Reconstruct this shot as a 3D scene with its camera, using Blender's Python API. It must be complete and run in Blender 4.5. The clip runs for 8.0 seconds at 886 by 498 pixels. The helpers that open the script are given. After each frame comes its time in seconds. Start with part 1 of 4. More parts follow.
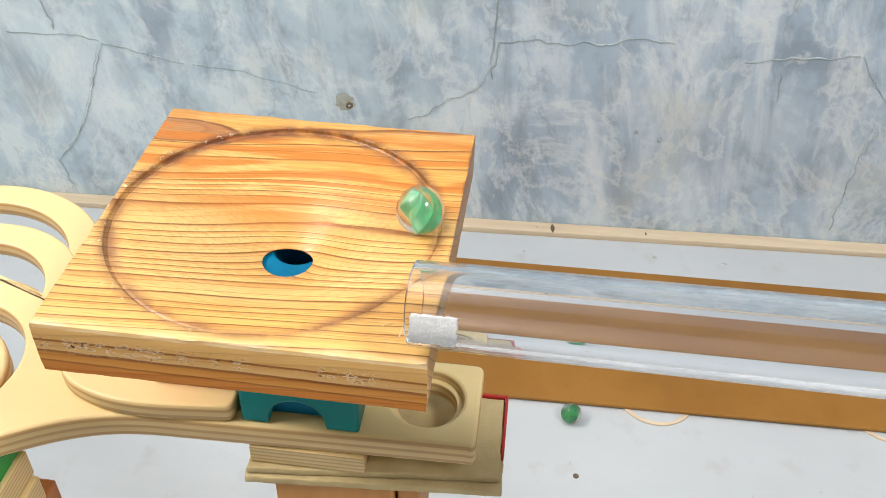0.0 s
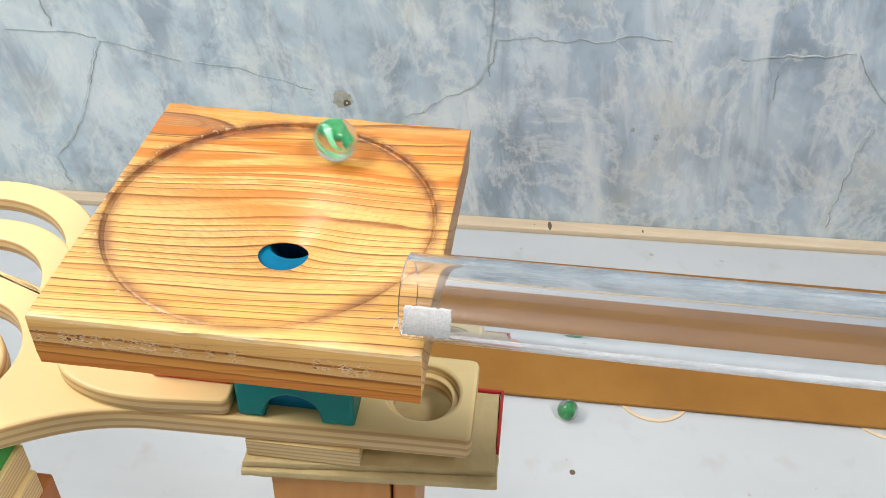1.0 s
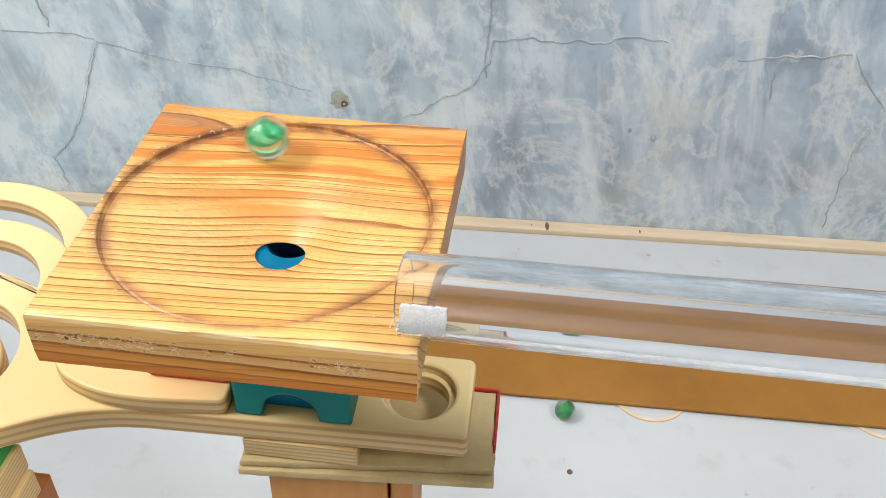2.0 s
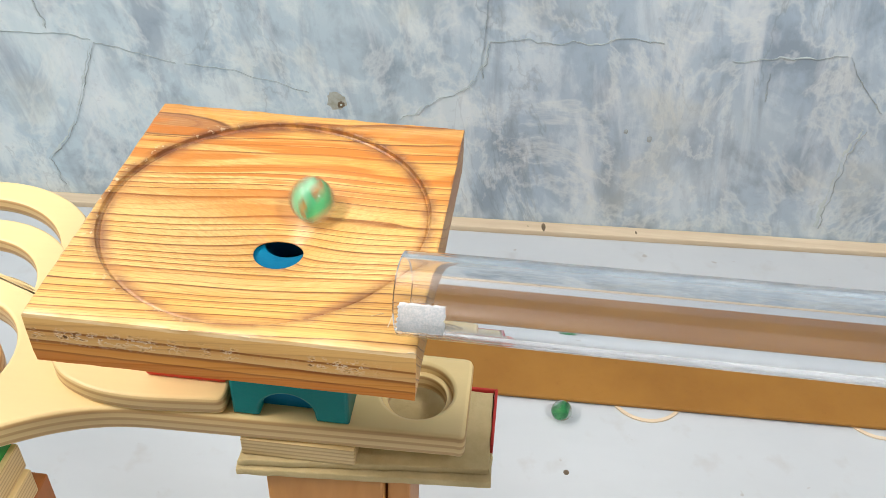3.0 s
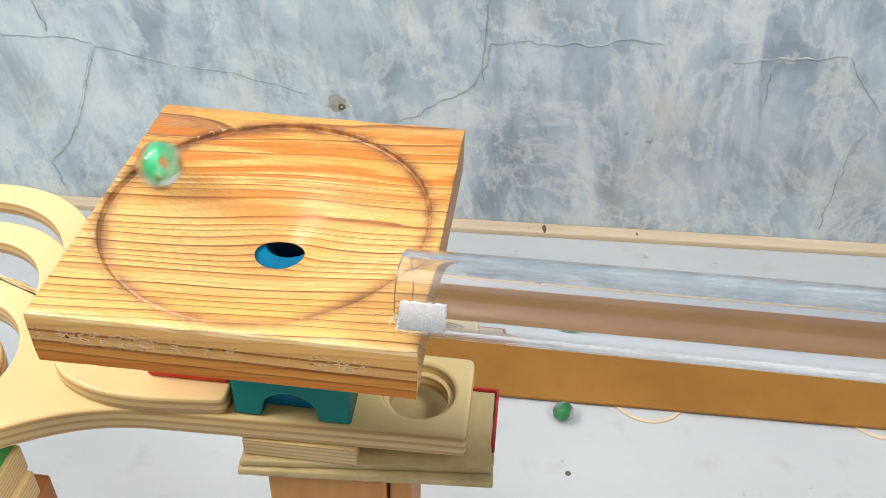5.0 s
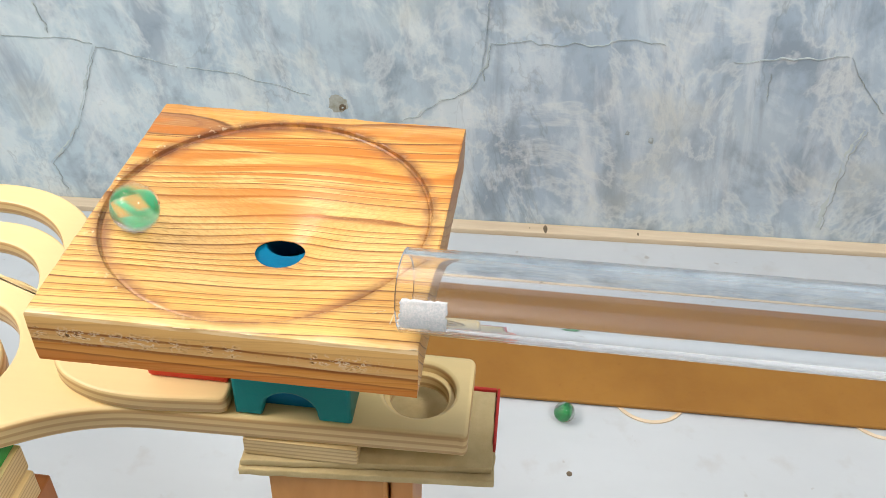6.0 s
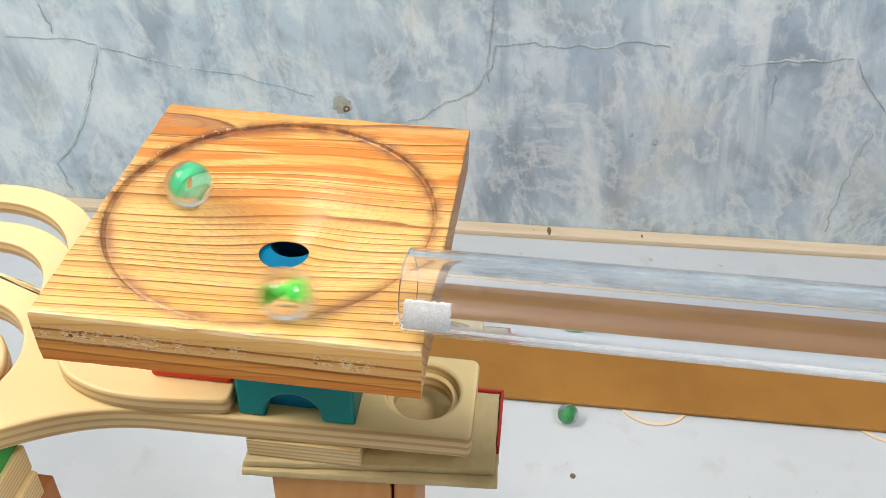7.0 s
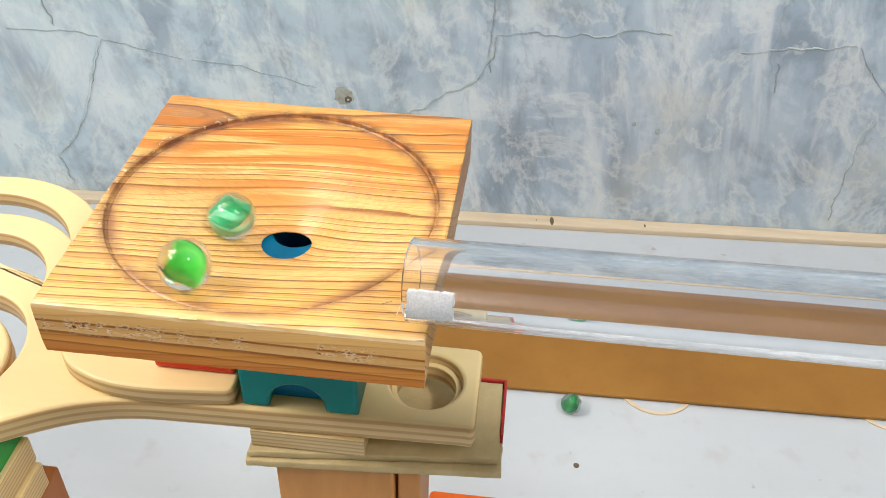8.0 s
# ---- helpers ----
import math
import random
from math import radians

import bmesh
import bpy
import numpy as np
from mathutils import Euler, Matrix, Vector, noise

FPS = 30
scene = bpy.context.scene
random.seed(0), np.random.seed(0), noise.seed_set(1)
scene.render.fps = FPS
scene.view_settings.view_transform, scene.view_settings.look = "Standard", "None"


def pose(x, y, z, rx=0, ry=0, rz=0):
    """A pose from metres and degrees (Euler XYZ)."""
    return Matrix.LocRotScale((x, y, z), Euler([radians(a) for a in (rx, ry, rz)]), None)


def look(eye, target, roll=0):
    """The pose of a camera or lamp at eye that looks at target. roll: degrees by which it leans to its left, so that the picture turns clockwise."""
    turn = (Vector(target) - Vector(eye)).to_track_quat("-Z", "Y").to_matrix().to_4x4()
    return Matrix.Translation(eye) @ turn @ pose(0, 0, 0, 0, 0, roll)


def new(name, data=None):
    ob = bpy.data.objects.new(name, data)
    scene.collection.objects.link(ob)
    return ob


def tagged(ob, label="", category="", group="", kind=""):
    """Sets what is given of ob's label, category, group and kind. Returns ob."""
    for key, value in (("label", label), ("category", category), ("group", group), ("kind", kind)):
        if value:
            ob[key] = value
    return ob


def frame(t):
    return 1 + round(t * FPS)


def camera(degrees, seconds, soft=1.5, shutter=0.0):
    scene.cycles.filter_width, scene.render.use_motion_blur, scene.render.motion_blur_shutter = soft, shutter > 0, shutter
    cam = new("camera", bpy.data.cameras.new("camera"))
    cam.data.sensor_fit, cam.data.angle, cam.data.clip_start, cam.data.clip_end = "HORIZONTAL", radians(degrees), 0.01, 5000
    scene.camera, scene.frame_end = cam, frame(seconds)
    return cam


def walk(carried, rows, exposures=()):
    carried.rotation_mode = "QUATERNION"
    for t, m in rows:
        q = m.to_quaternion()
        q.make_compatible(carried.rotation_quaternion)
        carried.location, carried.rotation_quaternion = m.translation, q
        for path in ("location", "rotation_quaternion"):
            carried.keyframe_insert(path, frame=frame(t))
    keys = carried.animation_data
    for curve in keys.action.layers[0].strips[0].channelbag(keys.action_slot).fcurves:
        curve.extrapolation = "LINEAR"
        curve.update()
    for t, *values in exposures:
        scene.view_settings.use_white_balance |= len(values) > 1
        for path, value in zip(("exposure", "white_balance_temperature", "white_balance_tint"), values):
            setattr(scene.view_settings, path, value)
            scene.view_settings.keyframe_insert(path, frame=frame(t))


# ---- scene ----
cam = camera(51.50, 8.0, soft=0.7, shutter=0.3)

PATH = [
    (0, (0.13457, -0.17564, 0.55054), (-0.00530, 1.36430, -0.71793), 2.257),
    (0.5, (0.13545, -0.17726, 0.55043), (-0.00335, 1.36191, -0.71909), 2.301),
    (1, (0.13612, -0.17776, 0.55001), (-0.00080, 1.36155, -0.71954), 2.345),
    (1.5, (0.13715, -0.17832, 0.55036), (0.00061, 1.36157, -0.71854), 2.297),
    (3, (0.13640, -0.18039, 0.55034), (0.01169, 1.36438, -0.71383), 2.602),
    (3.5, (0.13666, -0.17989, 0.54851), (0.01242, 1.36523, -0.71529), 2.603),
    (4, (0.13606, -0.18075, 0.54962), (0.01054, 1.36536, -0.71283), 2.477),
    (4.5, (0.13627, -0.18132, 0.54986), (0.00989, 1.36683, -0.71000), 2.389),
    (6, (0.13672, -0.18175, 0.54846), (0.00654, 1.36908, -0.70771), 2.233),
    (6.5, (0.13669, -0.18166, 0.54825), (0.00374, 1.37154, -0.70470), 2.173),
    (7, (0.13659, -0.18158, 0.54791), (-0.00165, 1.37097, -0.70527), 2.177),
    (7.5, (0.13659, -0.18149, 0.54715), (-0.00024, 1.36706, -0.71112), 2.154),
    (8, (0.13649, -0.18151, 0.54727), (-0.00532, 1.35814, -0.72134), 1.794),
]
walk(cam, [(t, look(eye, target, roll)) for t, eye, target, roll in PATH], exposures=[(0, 0.0, 6550, 10), (8, 0.0, 6550, 10)])

# ---- light ----
world = bpy.data.worlds.new("sky")
scene.world = world
world.use_nodes = True
_n, _l = world.node_tree.nodes, world.node_tree.links
_sky = _n.new("ShaderNodeTexSky")
_sky.sky_type, _sky.sun_disc = "NISHITA", False
_sky.sun_elevation, _sky.sun_rotation = radians(55), radians(-80)
_sky.air_density, _sky.dust_density, _sky.ozone_density = 1.0, 6.0, 0.6
_l.new(_sky.outputs[0], _n["Background"].inputs[0])
_n["Background"].inputs[1].default_value = 0.148
_sun = new("sun", bpy.data.lights.new("sun", "SUN"))
_sun.data.energy, _sun.data.angle, _sun.data.color = 0.6, radians(14), (1, 0.96, 0.9)
_sun.matrix_world = look((-1.2, 0.2, 2.0), (0.05, 0.06, 0.3))

# two panel lamps over the table, to either side; their reflections show in the marbles
LAMPS = (((-0.80, -0.20, 1.22), 10.5, (0.34, 0.24)), ((0.74, -0.36, 1.30), 10.5, (0.26, 0.20)))
for _at, _w, _size in LAMPS:
    _lamp = new("panel_light", bpy.data.lights.new("panel_light", "AREA"))
    _lamp.data.shape, _lamp.data.size, _lamp.data.size_y, _lamp.data.energy = "RECTANGLE", *_size, _w
    _lamp.matrix_world = look(_at, (0.06, 0.08, 0.35))


# ---- materials ----
class Nodes:
    """Short names for building a node material."""

    def __init__(self, name, rough=0.5, spec=0.5, metal=0.0):
        self.mat = bpy.data.materials.new(name)
        self.mat.use_nodes = True
        self.t = self.mat.node_tree
        self.b = self.t.nodes["Principled BSDF"]
        self.b.inputs["Roughness"].default_value = rough
        self.b.inputs["Specular IOR Level"].default_value = spec
        self.b.inputs["Metallic"].default_value = metal

    def put(self, socket, v):
        if isinstance(v, bpy.types.NodeSocket):
            self.t.links.new(v, socket)
        elif v is not None:
            socket.default_value = v

    def co(self):
        return self.t.nodes.new("ShaderNodeTexCoord").outputs["Object"]

    def sep(self, v):
        n = self.t.nodes.new("ShaderNodeSeparateXYZ")
        self.put(n.inputs[0], v)
        return n.outputs

    def comb(self, x, y, z):
        n = self.t.nodes.new("ShaderNodeCombineXYZ")
        for i, v in enumerate((x, y, z)):
            self.put(n.inputs[i], v)
        return n.outputs[0]

    def scale(self, v, s):
        n = self.t.nodes.new("ShaderNodeVectorMath")
        n.operation = "MULTIPLY"
        self.put(n.inputs[0], v)
        n.inputs[1].default_value = s
        return n.outputs[0]

    def m(self, op, a, b=None, c=None, clamp=False):
        n = self.t.nodes.new("ShaderNodeMath")
        n.operation, n.use_clamp = op, clamp
        for i, v in enumerate((a, b, c)):
            self.put(n.inputs[i], v)
        return n.outputs[0]

    def noise(self, v, scale, detail=4, rough=0.55, dist=0.0):
        n = self.t.nodes.new("ShaderNodeTexNoise")
        self.put(n.inputs["Vector"], v)
        for k, x in (("Scale", scale), ("Detail", detail), ("Roughness", rough), ("Distortion", dist)):
            n.inputs[k].default_value = x
        return n.outputs["Fac"]

    def white(self, v):
        n = self.t.nodes.new("ShaderNodeTexWhiteNoise")
        n.noise_dimensions = "1D"
        self.put(n.inputs["W"], v)
        return n.outputs["Value"]

    def ramp(self, v, *stops):
        n = self.t.nodes.new("ShaderNodeValToRGB")
        self.put(n.inputs[0], v)
        el = n.color_ramp.elements
        while len(el) < len(stops):
            el.new(0.5)
        for e, (p, c) in zip(el, stops):
            e.position = p
            e.color = (c, c, c, 1) if isinstance(c, (int, float)) else (*c, 1)
        return n.outputs[0]

    def mix(self, f, a, b, mode="MIX"):
        n = self.t.nodes.new("ShaderNodeMix")
        n.data_type, n.blend_type = "RGBA", mode
        self.put(n.inputs[0], f)
        for i, v in ((6, a), (7, b)):
            self.put(n.inputs[i], (*v, 1) if isinstance(v, tuple) else v)
        return n.outputs[2]

    def bump(self, h, dist=0.001, strength=0.5):
        n = self.t.nodes.new("ShaderNodeBump")
        n.inputs["Distance"].default_value, n.inputs["Strength"].default_value = dist, strength
        self.put(n.inputs["Height"], h)
        self.t.links.new(n.outputs[0], self.b.inputs["Normal"])

    def color(self, v):
        self.put(self.b.inputs["Base Color"], (*v, 1) if isinstance(v, tuple) else v)
        return self


def cedar():
    """Softwood with strong growth rings that run along x and dip to the back."""
    n = Nodes("cedar_wood", 0.38, 0.5)
    co = n.co()
    x, y, z = n.sep(co)
    dy = n.m("SUBTRACT", n.m("MULTIPLY_ADD", x, 0.06, 0.142), y)
    dz = n.m("SUBTRACT", 0.473, z)
    s = n.m("SUBTRACT", 0.1815, n.m("SQRT", n.m("ADD", n.m("MULTIPLY", dy, dy), n.m("MULTIPLY", dz, dz))))
    warp = n.noise(n.comb(n.m("MULTIPLY", x, 6.0), n.m("MULTIPLY", s, 45.0), 0.0), 1.0, 2)
    warp2 = n.noise(n.comb(n.m("MULTIPLY", x, 22.0), n.m("MULTIPLY", s, 260.0), 0.0), 1.0, 1)
    gaps = n.noise(n.comb(n.m("MULTIPLY", x, 0.5), n.m("MULTIPLY", s, 120.0), 3.0), 1.0, 0)
    s = n.m("ADD", s, n.m("MULTIPLY_ADD", warp, 0.006, -0.003))
    s = n.m("ADD", s, n.m("MULTIPLY_ADD", warp2, 0.0009, -0.00045))
    s = n.m("ADD", s, n.m("MULTIPLY_ADD", gaps, 0.008, -0.004))
    # the knot's swirl in the back corner
    kx = n.m("POWER", n.m("DIVIDE", n.m("SUBTRACT", x, 0.003), 0.028), 2.0)
    ky = n.m("POWER", n.m("DIVIDE", n.m("SUBTRACT", y, 0.1075), 0.0080), 2.0)
    knot = n.m("POWER", 2.718, n.m("MULTIPLY", n.m("ADD", kx, ky), -1.0))
    ph = n.m("MULTIPLY_ADD", s, 370.0, 20.0)
    ph = n.m("ADD", ph, n.m("MULTIPLY", knot, 1.7))
    fr, fl = n.m("FRACT", ph), n.m("FLOOR", ph)
    tone, tone2 = n.white(fl), n.white(n.m("ADD", fl, 31.7))
    late = n.ramp(fr, (0, 0.0), (0.76, 0.0), (0.84, 0.45), (0.895, 1.0), (0.95, 1.0), (0.962, 0.0))
    soft = n.ramp(fr, (0, 0.0), (0.35, 0.05), (0.80, 0.75), (0.97, 0.9), (1.0, 0.0))
    fine = n.m("FRACT", n.m("MULTIPLY", ph, 3.0))
    fine = n.m("MULTIPLY", n.m("MULTIPLY", n.ramp(fine, (0.70, 0.0), (0.86, 1.0), (0.93, 0.0)), n.m("GREATER_THAN", tone2, 0.30)), n.ramp(y, (0.045, 1.0), (0.080, 0.2)))
    late = n.m("MULTIPLY", late, n.m("MULTIPLY_ADD", tone, 0.3, 0.7))
    soft = n.m("MULTIPLY", soft, n.m("MULTIPLY_ADD", tone2, 0.80, 0.08))
    fibre = n.noise(n.scale(co, (50, 1000, 1000)), 1.0, 4)
    broad = n.noise(n.scale(co, (10, 30, 30)), 1.0, 3)
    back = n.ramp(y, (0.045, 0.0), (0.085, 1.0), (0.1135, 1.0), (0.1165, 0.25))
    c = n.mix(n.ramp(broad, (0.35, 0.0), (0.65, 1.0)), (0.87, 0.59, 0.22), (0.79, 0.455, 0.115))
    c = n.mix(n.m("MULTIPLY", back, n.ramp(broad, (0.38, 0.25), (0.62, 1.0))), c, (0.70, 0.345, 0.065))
    c = n.mix(n.m("MULTIPLY", n.m("POWER", tone, 2.0), 0.45), c, (0.64, 0.27, 0.06))
    c = n.mix(soft, c, (0.54, 0.175, 0.018))
    c = n.mix(n.m("MULTIPLY", fine, 0.8), c, (0.42, 0.15, 0.022))
    c = n.mix(late, c, (0.17, 0.038, 0.002))
    swirl = n.m("ADD", knot, n.m("MULTIPLY_ADD", n.noise(n.scale(co, (60, 160, 160)), 1.0, 3), 0.12, -0.06))
    c = n.mix(n.ramp(swirl, (0.36, 0.0), (0.44, 0.85)), c, (0.36, 0.145, 0.05))
    c = n.mix(n.ramp(n.m("ABSOLUTE", n.m("SUBTRACT", swirl, 0.40)), (0.015, 0.9), (0.07, 0.0)), c, (0.14, 0.042, 0.012))
    c = n.mix(n.m("MULTIPLY", n.ramp(fibre, (0.44, 0.0), (0.72, 1.0)), 0.42), c, (0.44, 0.19, 0.045))
    hair = n.noise(n.scale(co, (45, 1700, 1700)), 1.0, 2, 0.6)
    c = n.mix(n.m("MULTIPLY", n.ramp(hair, (0.54, 0.0), (0.66, 1.0)), 0.20), c, (0.36, 0.13, 0.02))
    c = n.mix(n.m("MULTIPLY", n.ramp(hair, (0.34, 1.0), (0.45, 0.0)), 0.14), c, (0.95, 0.70, 0.34))
    # burnt-orange flame of heartwood behind the hole
    flame = n.noise(n.comb(n.m("MULTIPLY", x, 11.0), n.m("MULTIPLY", s, 420.0), 7.0), 1.0, 3)
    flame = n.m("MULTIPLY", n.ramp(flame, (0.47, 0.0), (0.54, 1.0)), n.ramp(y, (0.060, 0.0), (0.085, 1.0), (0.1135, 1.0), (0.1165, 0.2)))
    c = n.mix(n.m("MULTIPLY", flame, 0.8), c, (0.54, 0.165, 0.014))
    # scorched ring where the cutter ran plus painted step shade, and dark end grain
    r = n.m("SQRT", n.m("ADD", n.m("POWER", n.m("SUBTRACT", x, 0.057), 2.0), n.m("POWER", n.m("SUBTRACT", y, 0.060), 2.0)))
    ring = n.m("ABSOLUTE", n.m("SUBTRACT", r, 0.0546))
    burn_shade = n.m("MULTIPLY", n.ramp(ring, (0.0002, 1.0), (0.0014, 0.0)), n.ramp(n.noise(co, 70.0, 5), (0.42, 0.05), (0.60, 0.95)))
    burn_shade = n.m("MULTIPLY", burn_shade, n.m("GREATER_THAN", z, 0.3595))
    # carries the rim step's shade too, stronger on the left side
    c = n.mix(n.m("MULTIPLY", burn_shade, n.ramp(x, (0.05, 0.42), (0.10, 0.18))), c, (0.27, 0.11, 0.07))
    score = n.m("MULTIPLY", n.ramp(n.m("ABSOLUTE", n.m("SUBTRACT", r, 0.0551)), (0.0001, 1.0), (0.00045, 0.0)), n.m("GREATER_THAN", z, 0.3595))
    score = n.m("MULTIPLY", score, n.ramp(n.noise(co, 160.0, 4), (0.38, 0.15), (0.58, 1.0)))
    c = n.mix(n.m("MULTIPLY", score, n.ramp(y, (0.02, 0.35), (0.09, 0.8))), c, (0.10, 0.032, 0.012))
    inner = n.ramp(n.m("ABSOLUTE", n.m("SUBTRACT", r, 0.0532)), (0.0001, 1.0), (0.0004, 0.0))
    inner = n.m("MULTIPLY", inner, n.ramp(n.noise(co, 90.0, 4), (0.40, 0.1), (0.60, 0.7)))
    c = n.mix(n.m("MULTIPLY", inner, n.m("GREATER_THAN", z, 0.3585)), c, (0.22, 0.08, 0.035))
    worn = n.m("MULTIPLY", n.ramp(n.m("ABSOLUTE", n.m("SUBTRACT", r, 0.0563)), (0.0004, 1.0), (0.0013, 0.0)), n.ramp(n.noise(co, 320.0, 3), (0.60, 0.0), (0.66, 1.0)))
    worn = n.m("MULTIPLY", worn, n.ramp(x, (0.008, 1.0), (0.05, 0.15)))
    c = n.mix(n.m("MULTIPLY", worn, n.m("MULTIPLY", n.m("GREATER_THAN", z, 0.3622), 0.7)), c, (0.88, 0.70, 0.45))
    geo = n.t.nodes.new("ShaderNodeNewGeometry")
    end = n.m("GREATER_THAN", n.m("ABSOLUTE", n.sep(geo.outputs["True Normal"])[0]), 0.85)
    end = n.m("MULTIPLY", end, n.m("GREATER_THAN", n.m("ABSOLUTE", n.m("SUBTRACT", x, 0.0575)), 0.0560))
    # end grain painted paler to the front, where light falls on it
    c = n.mix(n.m("MULTIPLY", end, n.ramp(y, (0.0, 0.15), (0.05, 0.66))), c, (0.17, 0.075, 0.035))
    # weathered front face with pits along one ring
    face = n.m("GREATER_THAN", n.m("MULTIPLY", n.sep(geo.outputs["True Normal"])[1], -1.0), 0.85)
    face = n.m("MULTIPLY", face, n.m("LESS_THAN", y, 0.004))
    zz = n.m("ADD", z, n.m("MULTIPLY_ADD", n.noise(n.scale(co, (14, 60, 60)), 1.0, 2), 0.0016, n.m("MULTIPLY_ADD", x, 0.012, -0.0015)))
    # ring lines, with the orange of bounced light painted towards the lower edge
    rings_bounce = n.ramp(n.m("MULTIPLY_ADD", zz, 50.0, -17.1), (0.0, (0.52, 0.15, 0.018)), (0.22, (0.56, 0.18, 0.022)), (0.265, (0.24, 0.06, 0.008)), (0.285, (0.64, 0.27, 0.05)), (0.42, (0.54, 0.20, 0.028)), (0.455, (0.22, 0.06, 0.008)), (0.485, (0.22, 0.06, 0.008)), (0.50, (0.66, 0.40, 0.16)), (0.655, (0.60, 0.31, 0.09)), (0.675, (0.22, 0.06, 0.008)), (0.70, (0.22, 0.06, 0.008)), (0.715, (0.66, 0.37, 0.12)), (1.0, (0.70, 0.42, 0.15)))
    c = n.mix(n.m("MULTIPLY", face, 0.84), c, rings_bounce)
    raw = n.noise(n.scale(co, (480, 800, 800)), 1.0, 3)
    pit = n.ramp(raw, (0.60, 0.0), (0.66, 1.0))
    pale = n.ramp(raw, (0.50, 0.0), (0.55, 1.0), (0.60, 0.0))
    band = n.ramp(n.m("ABSOLUTE", n.m("SUBTRACT", z, 0.3548)), (0.0008, 1.0), (0.0020, 0.0))
    patch = n.ramp(n.noise(n.scale(co, (95, 1, 1)), 1.0, 3), (0.42, 0.0), (0.52, 1.0))
    c = n.mix(n.m("MULTIPLY", n.m("MULTIPLY", pale, patch), n.m("MULTIPLY", band, face)), c, (0.80, 0.66, 0.46))
    pit = n.m("MULTIPLY", n.m("MULTIPLY", pit, patch), n.m("MULTIPLY", band, face))
    c = n.mix(n.m("MULTIPLY", pit, 0.95), c, (0.10, 0.045, 0.02))
    # bruised pale arris along the near edge
    arris = n.m("MULTIPLY", n.ramp(y, (0.0008, 1.0), (0.0030, 0.0)), n.m("GREATER_THAN", z, 0.3612))
    arris = n.m("MULTIPLY", arris, n.ramp(n.noise(n.scale(co, (60, 300, 300)), 1.0, 3), (0.40, 0.2), (0.58, 1.0)))
    c = n.mix(n.m("MULTIPLY", arris, 0.75), c, (0.90, 0.72, 0.44))
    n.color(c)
    n.put(n.b.inputs["Roughness"], n.m("ADD", n.m("MULTIPLY_ADD", fibre, 0.3, 0.24), n.m("MULTIPLY", face, 0.2)))
    n.put(n.b.inputs["Specular IOR Level"], n.m("MULTIPLY_ADD", face, -0.35, 0.5))
    h = n.m("ADD", n.m("MULTIPLY_ADD", hair, 0.12, n.m("MULTIPLY", fibre, 0.6)), n.m("MULTIPLY", late, 0.25))
    n.bump(n.m("SUBTRACT", h, n.m("MULTIPLY", pit, 3.0)), 0.0004, 0.6)
    return n.mat


def plywood(name="birch_plywood", base=(0.86, 0.66, 0.315), dark=(0.42, 0.20, 0.055), layer=0.0040):
    n = Nodes(name, 0.42, 0.4)
    co = n.co()
    x, y, z = n.sep(co)
    geo = n.t.nodes.new("ShaderNodeNewGeometry")
    up = n.m("ABSOLUTE", n.sep(geo.outputs["True Normal"])[2])
    side = n.m("LESS_THAN", up, 0.5)
    w = n.m("ADD", z, n.m("MULTIPLY", n.noise(n.scale(co, (20, 20, 100)), 1.0, 2), 0.0005))
    ph = n.m("FRACT", n.m("DIVIDE", w, layer))
    ply = n.ramp(ph, (0.0, 0.35), (0.35, 0.45), (0.5, 1.0), (0.78, 0.9), (0.9, 0.25), (1.0, 0.35))
    grain = n.noise(n.scale(co, (18, 260, 260)), 1.0, 4)
    c = n.mix(n.m("MULTIPLY", grain, 0.35), base, tuple(v * 0.8 for v in base))
    c = n.mix(n.m("MULTIPLY", n.m("MULTIPLY", ply, side), 0.74), c, dark)
    n.color(c)
    n.bump(n.m("ADD", grain, n.m("MULTIPLY", n.m("MULTIPLY", ply, side), 0.6)), 0.0003, 0.4)
    return n.mat


def plain_wood(name, a, b, scale=(9, 120, 120), rough=0.5):
    n = Nodes(name, rough, 0.4)
    co = n.co()
    g = n.noise(n.scale(co, scale), 1.0, 5, 0.6, 0.4)
    f = n.noise(n.scale(co, tuple(v * 6 for v in scale)), 1.0, 3)
    c = n.mix(n.ramp(g, (0.3, 0.0), (0.7, 1.0)), a, b)
    c = n.mix(n.m("MULTIPLY", f, 0.3), c, tuple(v * 0.7 for v in b))
    n.color(c)
    n.bump(f, 0.0004, 0.3)
    return n.mat


